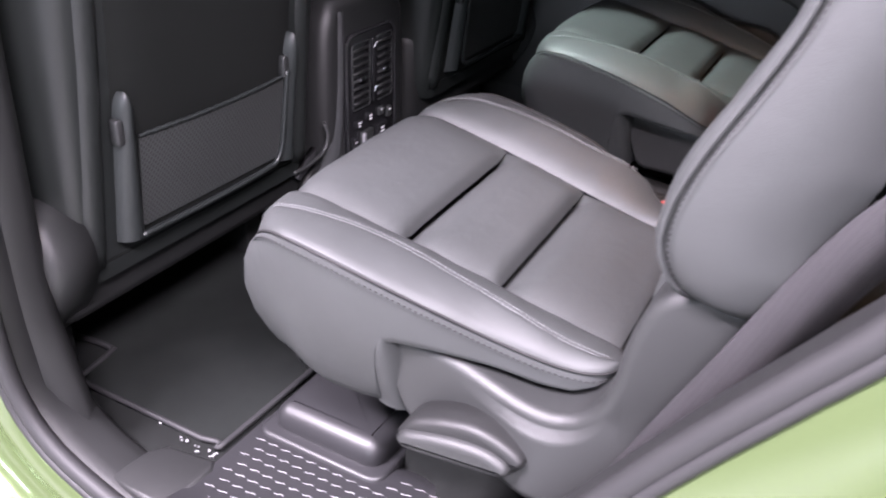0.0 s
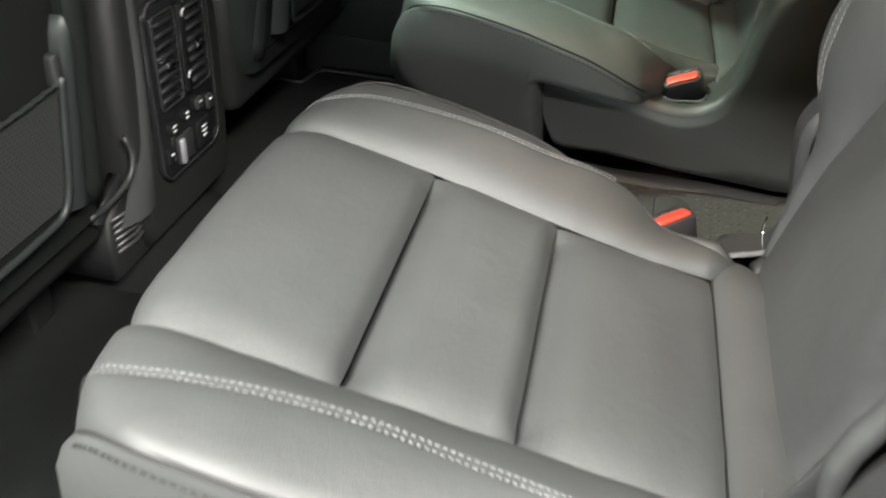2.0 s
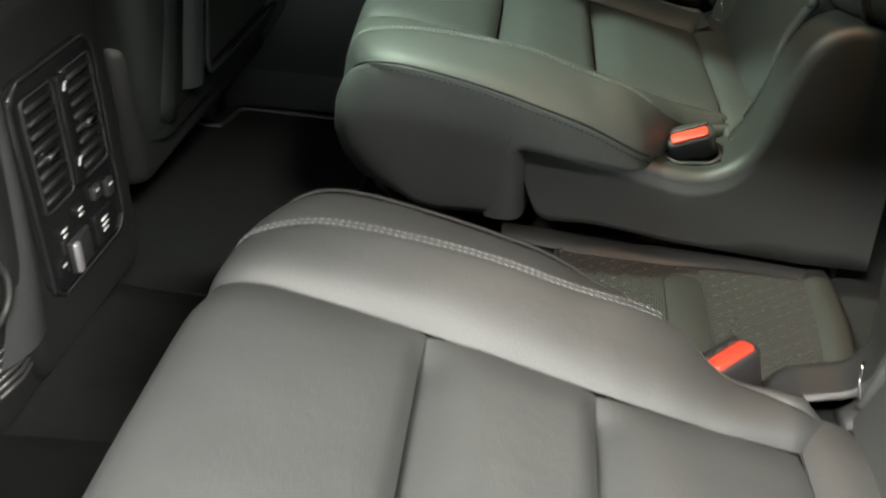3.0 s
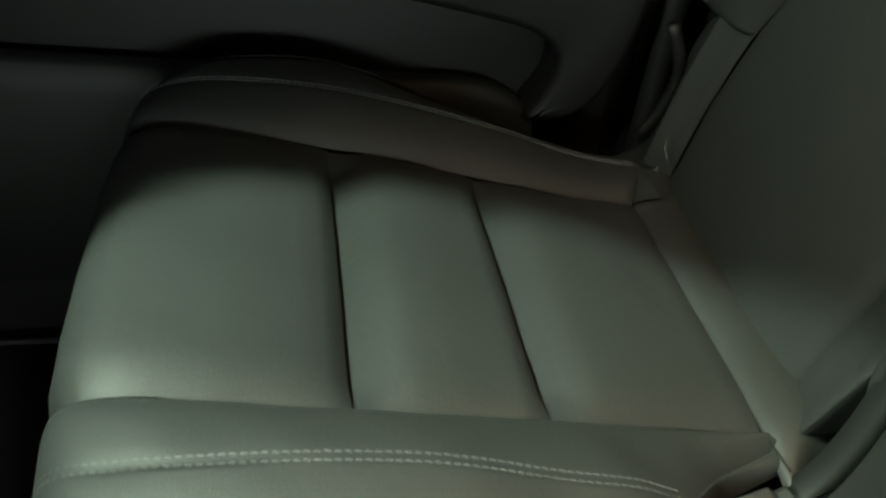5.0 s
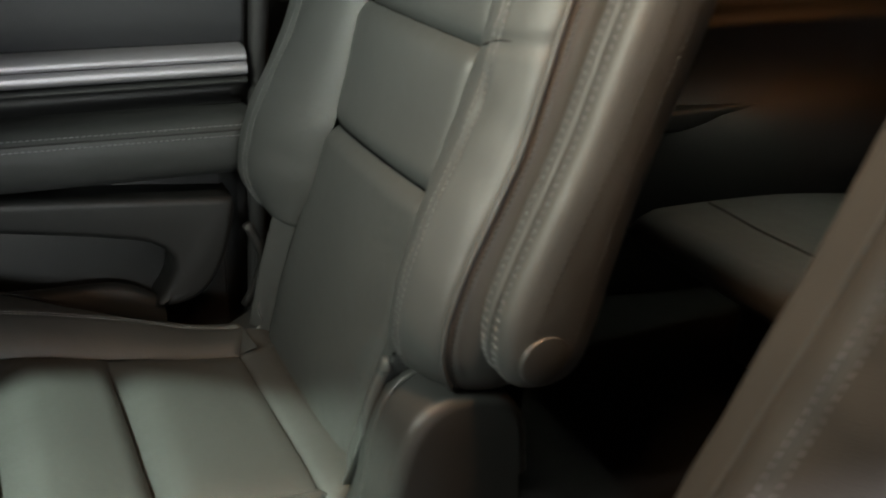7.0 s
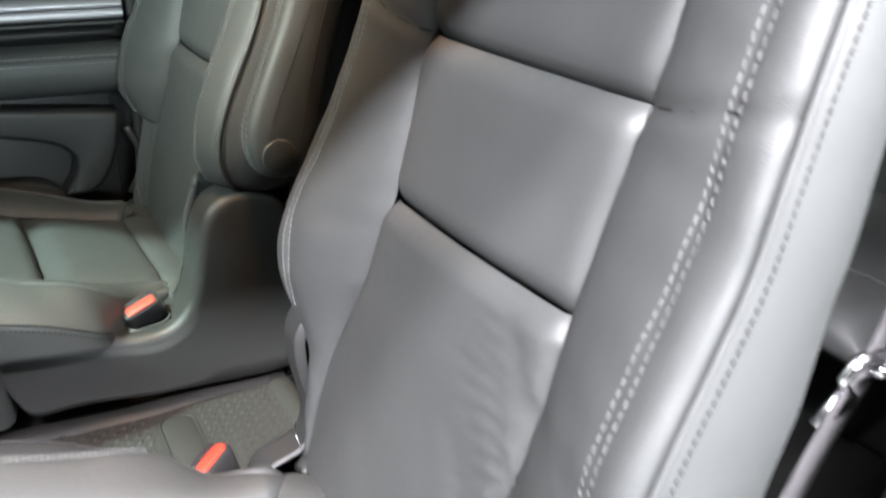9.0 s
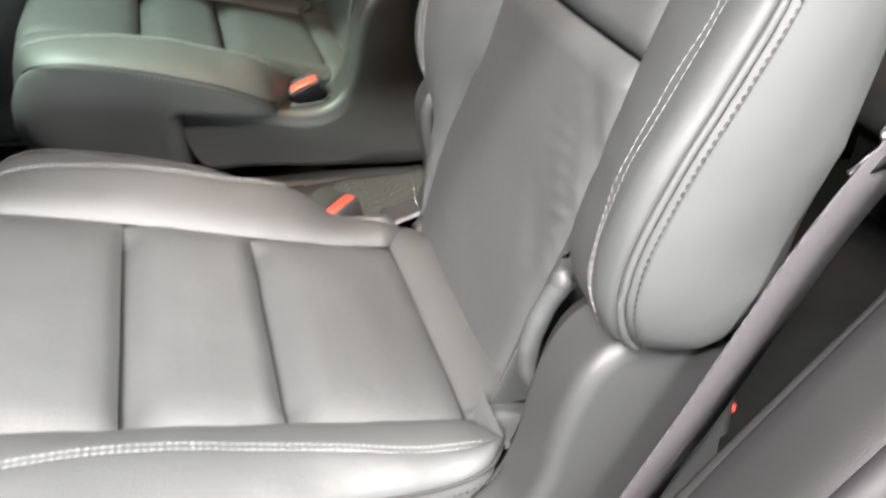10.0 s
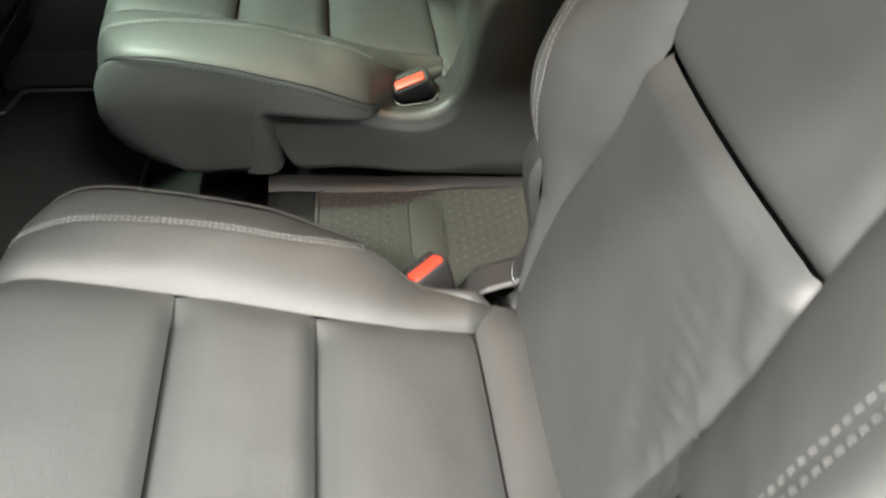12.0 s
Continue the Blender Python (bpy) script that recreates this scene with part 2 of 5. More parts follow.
# ---- the second-row seat ----
# the cushion's lines from its rear seam to the front roll and down: x, half width, height
INS = [(0, 0.121, 0.268), (-0.05, 0.121, 0.278), (-0.1, 0.123, 0.289), (-0.15, 0.126, 0.301), (-0.2, 0.129, 0.313), (-0.25, 0.131, 0.324),
       (-0.3, 0.132, 0.336), (-0.335, 0.132, 0.342), (-0.36, 0.132, 0.338), (-0.372, 0.131, 0.319), (-0.3762, 0.13, 0.283), (-0.3702, 0.128, 0.22), (-0.35, 0.126, 0.15)]
STI = [(0.006, 0.161, 0.277), (-0.02, 0.163, 0.281), (-0.05, 0.166, 0.288), (-0.1, 0.169, 0.306), (-0.15, 0.171, 0.321), (-0.2, 0.172, 0.335), (-0.25, 0.175, 0.345),
       (-0.3, 0.179, 0.349), (-0.33, 0.18, 0.347), (-0.356, 0.178, 0.339), (-0.369, 0.174, 0.317), (-0.3726, 0.17, 0.284), (-0.366, 0.165, 0.22), (-0.342, 0.158, 0.15)]
PIP = [(0.013, 0.164, 0.276), (0.002, 0.176, 0.273), (-0.018, 0.184, 0.272), (-0.05, 0.191, 0.276), (-0.1, 0.2, 0.288), (-0.15, 0.215, 0.308), (-0.2, 0.228, 0.327), (-0.25, 0.233, 0.34),
       (-0.3, 0.228, 0.344), (-0.325, 0.22, 0.34), (-0.345, 0.21, 0.329), (-0.36, 0.2, 0.309), (-0.365, 0.194, 0.276), (-0.353, 0.188, 0.22), (-0.322, 0.18, 0.15)]
NS = 84
LOWZ = 0.172
# the backrest's lines, from the bottom up: height, x and half width; the panels' two half widths are the door side's and the inner side's
BIN = [(0.255, 0.041, 0.078, 0.163), (0.33, 0.057, 0.09, 0.158), (0.40, 0.073, 0.103, 0.145), (0.45, 0.084, 0.111, 0.126), (0.50, 0.097, 0.114, 0.116), (0.523, 0.104, 0.113, 0.113), (0.60, 0.126, 0.116, 0.116),
       (0.645, 0.14, 0.119, 0.119), (0.70, 0.154, 0.122, 0.122), (0.78, 0.178, 0.124, 0.124), (0.85, 0.202, 0.122, 0.122), (0.885, 0.225, 0.115, 0.115), (0.89, 0.26, 0.11, 0.11)]
BST = [(0.397, 0.07, 0.184), (0.402, 0.057, 0.193), (0.415, 0.049, 0.204), (0.44, 0.041, 0.206), (0.47, 0.043, 0.206), (0.5, 0.05, 0.206), (0.53, 0.062, 0.205), (0.555, 0.074, 0.204), (0.58, 0.087, 0.203), (0.62, 0.104, 0.202),
       (0.665, 0.115, 0.201), (0.72, 0.134, 0.199), (0.78, 0.158, 0.196), (0.85, 0.185, 0.182), (0.88, 0.215, 0.17), (0.885, 0.255, 0.155)]
BPI = [(0.397, 0.086, 0.205), (0.401, 0.07, 0.222), (0.413, 0.055, 0.232), (0.44, 0.044, 0.237), (0.47, 0.045, 0.238), (0.50, 0.054, 0.238), (0.53, 0.067, 0.237), (0.56, 0.082, 0.236), (0.60, 0.1, 0.235),
       (0.645, 0.114, 0.233), (0.70, 0.132, 0.23), (0.78, 0.164, 0.224), (0.85, 0.202, 0.212), (0.875, 0.228, 0.198), (0.88, 0.26, 0.18)]
# the cushion's side towards the middle of the car is broader and its bolster ends short of the buckle
STI_IN = [(0.003, 0.13, 0.258), (-0.04, 0.15, 0.263), (-0.075, 0.18, 0.29), (-0.11, 0.185, 0.311), (-0.15, 0.185, 0.322), (-0.2, 0.184, 0.337), (-0.25, 0.184, 0.346),
          (-0.3, 0.185, 0.35), (-0.33, 0.183, 0.347), (-0.356, 0.178, 0.338), (-0.369, 0.174, 0.317), (-0.3726, 0.17, 0.284), (-0.366, 0.165, 0.22), (-0.342, 0.158, 0.15)]
PIP_IN = [(0.008, 0.14, 0.255), (-0.04, 0.158, 0.246), (-0.075, 0.203, 0.252), (-0.094, 0.234, 0.268), (-0.15, 0.246, 0.297), (-0.2, 0.248, 0.313), (-0.25, 0.246, 0.327),
          (-0.3, 0.244, 0.337), (-0.33, 0.238, 0.336), (-0.35, 0.224, 0.325), (-0.36, 0.206, 0.306), (-0.365, 0.197, 0.276), (-0.353, 0.19, 0.22), (-0.322, 0.18, 0.15)]


def seat(yc, out, label, seams, skew, reach=0.0, lead=0.0):
    """A captain's seat centred at yc; out is the sign of y on its door side."""
    root = thing("captain_seat", (0.0, yc, 0.13), label, "car seat", "second-row seats")
    TURN = 0.02
    P = lambda x, v, z: Vector((x - reach * min(1, max(0, (-0.22 - x) / 0.12)) - 0.035 * out * v, yc + out * v + TURN * x, z))
    ins = crom(INS, NS)
    # padded centre panels
    cuts = [0] + [min(range(NS), key=lambda i: abs(ins[i][0] - c) + (1 if ins[i][2] < 0.26 else 0)) for c in seams] + [NS - 1]
    arc = np.concatenate([[0], np.cumsum(np.linalg.norm(np.diff(ins, axis=0), axis=1))])
    for a, b in zip(cuts[:-1], cuts[1:]):
        rows = []
        stops = sorted(set(np.linspace(arc[a], arc[b], 26)) | {arc[a] + 0.003, arc[a] + 0.007, arc[b] - 0.003, arc[b] - 0.007, arc[b] - 0.011, arc[b] - 0.016})
        for s in stops:
            x, w, z = [np.interp(s, arc, ins[:, k]) for k in range(3)]
            k = min(max(int(np.searchsorted(arc, s)), 1), NS - 1)
            t = ins[k] - ins[k - 1]
            nx, nz = t[2], -t[0]
            nl = math.hypot(nx, nz)
            nx, nz = nx / nl, nz / nl
            eb, ea = (arc[b] - s if b < NS - 1 else 1), s - arc[a]
            e1 = min(ea, eb)
            sk = skew * (1 - (ea / (arc[b] - arc[a]) if b == NS - 1 else 0)) * (ea / (arc[b] - arc[a]) if a == 0 else 1)
            row = []
            for f in (-1, -0.985, -0.96, -0.92, -0.87, -0.82, -0.75, -0.6, -0.4, -0.2, 0, 0.2, 0.4, 0.6, 0.75, 0.82, 0.87, 0.92, 0.96, 0.985, 1):
                e2 = w * (1 - abs(f))
                h = (sink(ea, 0.018, 0.012 if a else 0.003) + sink(eb, 0.036, 0.021)) * (1 - 0.8 * max(0, 1 - e2 / 0.022)) + sink(e2, 0.03, 0.006) + 0.004 * (1 - abs(f) ** 3) * min(1, e1 / 0.05)
                h += 0.0018 * noise.noise(Vector((x * 14, f * 3 + yc, z * 9))) + 0.0005 * noise.noise(Vector((x * 50, f * 8 + yc, z * 30)))
                row.append(P(x + sk * f + nx * h, w * f, z + nz * h))
            rows.append(row)
        part("cushion_panel", grid(rows), LEATHER, root)
    # bolsters, skirts, piping and thread on both sides
    for sd in (1, -1):
        rows = []
        sti, pip = (crom(STI, NS), crom(PIP, NS)) if sd > 0 else (crom(STI_IN, NS), crom(PIP_IN, NS))
        if sd < 0 and out < 0:
            # this bolster runs higher into the rear strip
            for c, wide, high in ((sti, 0.018, 0.017), (pip, 0.022, 0.019)):
                for q in c:
                    k = min(1, max(0, (q[0] + 0.13) / 0.12))
                    k *= k * (3 - 2 * k)
                    q[1] += wide * k
                    q[2] += high * k
        for i in range(NS):
            A, S, B = ins[i], sti[i], pip[i]
            row = []
            for f in (0, 0.06, 0.14, 0.28, 0.45, 0.62, 0.78, 0.9, 0.97, 1):
                x, v, z = A + (S - A) * f
                roll = 0.4 * (S[2] - A[2]) * (math.sin(f * math.pi / 2) - f)
                h = sink(f * 0.03, 0.009, 0.006) + sink((1 - f) * 0.03, 0.004, 0.0012)
                w1 = 0.0013 * noise.noise(Vector((x * 35, v * 30, sd + yc)))
                row.append(P(x - (0.3 * h if A[2] < 0.3 and A[0] < -0.36 else 0), sd * v, z + roll + h + 0.002 * math.sin(math.pi * f) + w1))
            for f in (0.03, 0.1, 0.25, 0.42, 0.6, 0.78, 0.9, 0.97, 1):
                x, v, z = S + (B - S) * f
                puff = 0.0035 * math.sin(math.pi * min(1, f * 1.02)) ** 0.8
                w1 = 0.0016 * noise.noise(Vector((x * 26 + 9, v * 18, sd * 3 + yc)))
                fr = 1 if z < 0.3 and x < -0.36 else 0
                row.append(P(x - puff * fr, sd * v, z + puff * (1 - fr) + sink((1 - f) * 0.05, 0.008, 0.004) + sink(f * 0.05, 0.004, 0.0012) + w1))
            rows.append(row)
        tail = P(0.016, sd * 0.158, 0.277) if sd > 0 else P(0.022, sd * (0.15 if out < 0 else 0.136), 0.262 if out < 0 else 0.25)
        part("cushion_bolster", grid([[tail] * len(rows[0])] + rows), LEATHER, root)
        # skirt: a deep front apron, cut up by a notch over the side cover
        pv = lambda x, k: float(np.interp(-x, -pip[:, 0][:60], pip[:, k][:60]))

        def hang(x, z):
            top = pv(x, 2)
            f = min(1, max(0, (top - z) / (top - LOWZ)))
            return pv(x, 1) - 0.03 * (top - z) / 0.19 + 0.009 * math.sin(math.pi * f) + sink(top - z, 0.008, 0.003)
        e0 = -0.208 - lead
        low = lambda x: float(np.interp(x, [-0.2, -0.15, -0.09, -0.05, -0.022, 0.0, 0.008, 0.0135], [0.264, 0.262, 0.256, 0.25, 0.25, 0.26, 0.268, 0.276])) if sd > 0 else 0.262 - 0.15 * max(0, min(x, 0.0) + 0.19)
        foot = [(x, x, low(x)) for x in np.linspace(0.0125 if sd > 0 else -0.083, e0 + 0.04, 36)]
        foot += [(e0 + 0.04 - 0.022 * q, e0 + 0.026 - 0.026 * math.sin(q * math.pi / 2), 0.234 + 0.029 * math.cos(q * math.pi / 2)) for q in np.linspace(0.05, 1, 10)]
        foot += [(e0 + 0.018 - 0.02 * q, e0 - 0.003 * q, 0.234 - (0.234 - LOWZ) * q) for q in np.linspace(0.12, 1, 9)]
        foot += [(x, x, LOWZ - 0.006 * (e0 - x) / 0.06) for x in np.linspace(e0 - 0.008, -0.272, 10)]
        skirt = []
        for xt, xe, ze in foot:
            row = []
            for f in (0, 0.03, 0.08, 0.2, 0.4, 0.6, 0.8, 0.93, 1):
                x, z = xt + (xe - xt) * f, pv(xt, 2) + (ze - pv(xt, 2)) * f
                row.append(P(x, sd * (hang(x, min(z, pv(x, 2))) - 0.004 * max(0, (f - 0.93) / 0.07)), z))
            row += [P(xe + 0.003, sd * (hang(xe, ze) - 0.016), ze + 0.003), P(xe + 0.004, sd * (hang(xe, ze) - 0.055), ze + 0.004)]
            skirt.append(row)
        front = [tuple(q) for q in pip if (q[0] < -0.33 or q[2] < 0.3 and q[0] < -0.3) and q[2] > 0.25]
        for x, v, z in [(x, pv(x, 1), pv(x, 2)) for x in np.linspace(-0.276, -0.325, 14)] + front:
            k = min(1, max(0, (-0.275 - x) / 0.07)) if z > 0.25 else 1
            zb = min(LOWZ - 0.006 + 0.012 * k, z - 0.001)
            vb, xb = v - (0.03 - 0.014 * k) * (z - zb) / 0.19, x + 0.036 * k * (z - zb) / 0.18
            fade = min(1, (z - zb) / 0.14)
            row = []
            for f in (0, 0.03, 0.08, 0.2, 0.4, 0.6, 0.8, 0.93, 1):
                bulge = (0.009 * math.sin(math.pi * f) + sink(f * (z - zb), 0.008, 0.003) - 0.004 * max(0, (f - 0.93) / 0.07)) * fade
                row.append(P(x + (xb - x) * f - bulge * 1.6 * k - 0.016 * k * fade * math.sin(math.pi * min(1, f * 1.05) ** 0.75) ** 0.8, sd * (v + (vb - v) * f + bulge * (1 - 0.1 * k)), z + (zb - z) * f))
            row += [P(xb, sd * (vb - 0.016), zb + 0.003), P(xb, sd * (vb - 0.055), zb + 0.004)]
            skirt.append(row)
        start = [[tail] * len(skirt[0])] if sd > 0 else [[p + Vector((0.012 - 0.006 * k, -out * sd * (0.045 - 0.03 * k), 0)) for p in skirt[0]] for k in range(2)]
        part("cushion_skirt", grid(start + skirt), LEATHER, root)
        # turned-in strip that closes the notch in front of the side cover
        ret = []
        for z in np.linspace(LOWZ - 0.004, 0.268, 14):
            c = 0.006 * (max(0, z - 0.23) / 0.03) ** 2
            lean, edge = 0.1 * (0.22 - z), hang(e0, z)
            ret.append([P(e0 - 0.008 + c, sd * (edge - 0.004), z), P(e0 + 0.002 + c, sd * (edge - 0.0005), z), P(e0 + 0.011 + c * 0.8 + lean, sd * (edge - 0.0005), z), P(e0 + 0.018 + c * 0.4 + lean, sd * (edge - 0.004), z), P(e0 + 0.024 + lean, sd * (edge - 0.012), z), P(e0 + 0.03 + lean, sd * (edge - 0.04), z)])
        part("skirt_return", grid(ret), LEATHER, root, "turned-in end of the leather skirt")
        lip = [P(x, sd * (v + 0.001 - (0.004 * max(0, (0.326 - z) / 0.025) if x < -0.33 else 0)), z) for x, v, z in pip if z > 0.3 or x > -0.3 and (sd > 0 or x < -0.08)]
        part("edge_seam", tube(lip, 0.0013, 6), BLACK_THREAD, root)
        part("stitching", stitches([p + Vector((0, out * sd * 0.0048, -0.0045)) for p in lip], 0.003, 0.0026, 0.001, (0, out * sd * 0.0012, 0)), BLACK_THREAD, root, "dark seam stitching")
        bm = bmesh.new()
        line = [P(x, sd * v, z + 0.0005) for x, v, z in sti if z > 0.27 and x < (0.005 if sd > 0 else -0.085)]
        for off in (-0.0024, 0.0024):
            stitches([p + Vector((0, out * sd * off, 0)) for p in line], 0.0031, 0.0014, 0.0003, (0, 0, 0.0002), 0.0004, bm)
        part("stitching", bm, THREAD, root, "pale grey double stitching")
    # rear strip of the cushion that runs under the backrest
    rows = []
    for f in np.linspace(0, 1, 12):
        rows.append([P(0.0015 + 0.064 * f * (1 - (0.75 if out > 0 else 0.2) * min(1, max(0, (-0.112 - v) / 0.035))), v, 0.2625 + 0.0035 * math.sin(math.pi * min(1, f * 1.3)) - 0.012 * f * f * f + sink(f * 0.054, 0.006, 0.003) + 0.008 * min(1, max(0, (v - 0.12) / 0.035)) ** 2 * (1 - f) - (0.35 if out > 0 else 0.1) * max(0, -0.125 - v) + 0.0008 * noise.noise(Vector((f * 4, v * 40, yc))) + 0.0016 * math.exp(-((v - 0.118 - 0.012 * f) / 0.005) ** 2) - 0.003 * math.exp(-((v - 0.131 - 0.012 * f) / 0.006) ** 2)) for v in np.concatenate([np.linspace(-0.153, 0.1, 26), np.linspace(0.106, 0.13, 12), (0.142, 0.154, 0.164)])])
    part("rear_strip", grid(rows), LEATHER, root)
    part("seam_bead", tube([P(0.001, v, 0.2612 + 0.006 * max(0, (abs(v) - 0.12) / 0.035)) for v in np.linspace(-0.152, 0.152, 20)], 0.0008, 6), BLACK_THREAD, root)
    # cushion pan below
    part("seat_pan", box(-0.36, yc - 0.15, 0.15, 0.06, yc + 0.15, 0.235, 0.01), DARK, root)

    # backrest
    P = lambda x, v, z: Vector((x - TURN * out * v, yc + out * v + TURN * x, z))
    cin, cst, cpi = crom(BIN, 120), crom(BST, 120), crom(BPI, 120)
    li = lambda c, z, k: float(np.interp(z, c[:, 0], c[:, k]))
    if out > 0:
        far_st, far_pi = cst.copy(), cpi.copy()
        far_st[:, 1] += 0.007
        far_pi[:, 1] += 0.019
        far_st[:, 2] -= 0.033
        far_pi[:, 2] -= 0.016
    else:
        # the near seat's inner bolster is flatter and tapers down into the panel's flank
        far_st = crom([(0.262, 0.043, 0.166), (0.3, 0.046, 0.168), (0.34, 0.051, 0.17), (0.375, 0.056, 0.178), (0.41, 0.052, 0.197), (0.44, 0.052, 0.208), (0.47, 0.057, 0.213), (0.5, 0.07, 0.216), (0.53, 0.086, 0.216),
                       (0.56, 0.102, 0.215), (0.59, 0.113, 0.213), (0.62, 0.125, 0.211), (0.665, 0.139, 0.209), (0.72, 0.158, 0.205), (0.78, 0.18, 0.2), (0.85, 0.205, 0.185), (0.88, 0.225, 0.172), (0.885, 0.258, 0.157)], 160)
        far_pi = crom([(0.262, 0.056, 0.17), (0.3, 0.052, 0.173), (0.34, 0.058, 0.176), (0.375, 0.067, 0.191), (0.395, 0.063, 0.21), (0.415, 0.059, 0.226), (0.44, 0.06, 0.238), (0.47, 0.069, 0.242), (0.5, 0.084, 0.244),
                       (0.53, 0.101, 0.244), (0.56, 0.115, 0.243), (0.6, 0.132, 0.24), (0.645, 0.148, 0.237), (0.7, 0.166, 0.234), (0.78, 0.191, 0.227), (0.85, 0.22, 0.214), (0.875, 0.238, 0.2), (0.88, 0.263, 0.182)], 160)
    st = lambda z, k, side: li(far_st if side < 0 else cst, z, k)
    pi = lambda z, k, side: li(far_pi if side < 0 else cpi, z, k)
    half = lambda z, side: li(cin, z, 2 if side * out < 0 else 3)
    for z0, z1 in ((0.255, 0.523), (0.523, 0.645), (0.645, 0.89)):
        rows = []
        for z in sorted(set(np.linspace(z0, z1, 90 if z0 < 0.3 else 24)) | {z0 + 0.003, z0 + 0.007, z1 - 0.003, z1 - 0.007}):
            x = li(cin, z, 1)
            e1 = min(z - z0 if z0 > 0.3 else 1, z1 - z if z1 < 0.8 else 1)
            row = []
            for f in (-1, -0.98, -0.95, -0.9, -0.82, -0.74, -0.66, -0.58, -0.5, -0.42, -0.32, -0.2, 0, 0.2, 0.32, 0.42, 0.5, 0.58, 0.66, 0.74, 0.82, 0.9, 0.95, 0.98, 1):
                w = half(z, f)
                h = sink(e1, 0.018, 0.011) + sink(w * (1 - abs(f)), 0.012, 0.006) * (min(1, max(0.1, (z - 0.36) / 0.07)) if out < 0 and f < 0 else 1) + 0.005 * (1 - f * f) + 0.004 * min(1, max(0, 1 - (z1 - z) / 0.06)) * (1 if z1 < 0.8 else 0)
                # gathers in the leather beside the door-side seam
                if f * out < -0.15 and 0.33 < z < 0.535:
                    g = abs(f)
                    reach_in = max(0, math.sin((z - 0.33) / 0.205 * math.pi)) ** 0.7 * min(1, (g - 0.15) / 0.5) ** 1.3
                    u = (z - 0.16 * (1 - g)) * 120
                    h += (1 if out < 0 else 0.35) * reach_in * (0.0032 * noise.noise(Vector((u * 0.55, g * 1.3, yc))) + 0.0022 * noise.noise(Vector((u * 1.25, g * 2.2, yc + 4))))
                row.append(P(x - h, w * f, z + 0.2 * h))
            rows.append(row)
        part("backrest_panel", grid(rows), LEATHER, root)
    def seam_line(z, off, sd):
        """The point beside the bolster's seam at the height z, off towards the piping."""
        a, m, b = Vector((li(cin, z, 1), half(z, sd))), Vector((st(z, 1, sd), st(z, 2, sd))), Vector((pi(z, 1, sd), pi(z, 2, sd)))
        if off < 0:
            f = 1 + off / (m.y - a.y)
            q, bul = a + (m - a) * f, 0.008 * math.sin(math.pi * f) + sink((1 - f) * 0.05, 0.004, 0.001)
            return P(q.x - bul - 0.0016 * noise.noise(Vector((z * 45, f * 2.2, sd + yc))) - 0.0004, sd * q.y, z)
        f = off / (b.y - m.y)
        q, bul = m + (b - m) * f, 0.006 * (0.35 if out > 0 and sd < 0 else 1) * math.sin(math.pi * f) + sink(f * 0.05, 0.004, 0.001)
        return P(q.x - bul - 0.0016 * noise.noise(Vector((z * 30 + 5, f * 2.2, sd + yc))) - 0.0004, sd * (q.y + bul * 0.6), z)

    for sd in (1, -1):
        zs = np.concatenate([[0.398, 0.401, 0.405, 0.411, 0.42], np.linspace(0.43, 0.85, 75), [0.86, 0.87, 0.878]])
        flank = out < 0 and sd < 0
        if flank:
            zs = np.concatenate([np.linspace(0.266, 0.39, 26), zs])
        rows, sides = [], []
        for z in zs:
            low = 0.25 + 0.75 * min(1, max(0, (z - 0.36) / 0.07))
            flat = 0.35 if out > 0 and sd < 0 else 1
            A = Vector((li(cin, z, 1), half(z, sd), z))
            S = Vector((st(z, 1, sd), st(z, 2, sd), z))
            B = Vector((pi(z, 1, sd), pi(z, 2, sd), z))
            row = []
            for f in (0, 0.06, 0.15, 0.3, 0.5, 0.7, 0.86, 0.96, 1):
                q = A + (S - A) * f
                cross = sink(abs(z - 0.645 - 0.018 * f), 0.008, 0.004)
                bul = (0.008 * math.sin(math.pi * f) + sink(f * 0.05, 0.008, 0.006)) * low + cross + sink((1 - f) * 0.05, 0.004, 0.001 * low)
                wr = 0.0016 * noise.noise(Vector((z * 45, f * 2.2, sd + yc)))
                row.append(P(q.x - bul - wr, sd * q.y, z))
            for f in (0.06, 0.15, 0.3, 0.5, 0.7, 0.86, 0.95, 1):
                q = S + (B - S) * f
                cross = sink(abs(z - 0.663 - 0.004 * f), 0.008, 0.004)
                bul = (0.006 * flat * math.sin(math.pi * f) + sink((1 - f) * 0.05, 0.007, 0.003) + sink(f * 0.05, 0.004, 0.001)) * low + cross
                wr = 0.0016 * noise.noise(Vector((z * 30 + 5, f * 2.2, sd + yc)))
                row.append(P(q.x - bul - wr, sd * q.y + sd * bul * 0.6, z))
            rows.append(row)
            row = []
            depth = float(np.interp(z, [0.397, 0.41, 0.44, 0.52, 0.58, 0.65, 0.85], [0.05, 0.075, 0.098, 0.095, 0.075, 0.065, 0.06]))
            for f in (0, 0.04, 0.08, 0.12, 0.18, 0.24, 0.3, 0.4, 0.5, 0.7, 0.85, 0.95, 1):
                bul = 0.012 * math.sin(math.pi * f * 0.8) + sink(f * depth, 0.008, 0.004)
                if flank:
                    bul = 0.034 * low * (math.sin(math.pi / 2 * f / 0.3) if f < 0.3 else math.cos((f - 0.3) * 1.5))
                row.append(P(B.x + 0.001 + depth * f + 0.01 * f * f, sd * (B.y + bul - 0.02 * f ** 3), z - 0.004 * f))
            sides.append(row)
        cut_line = []
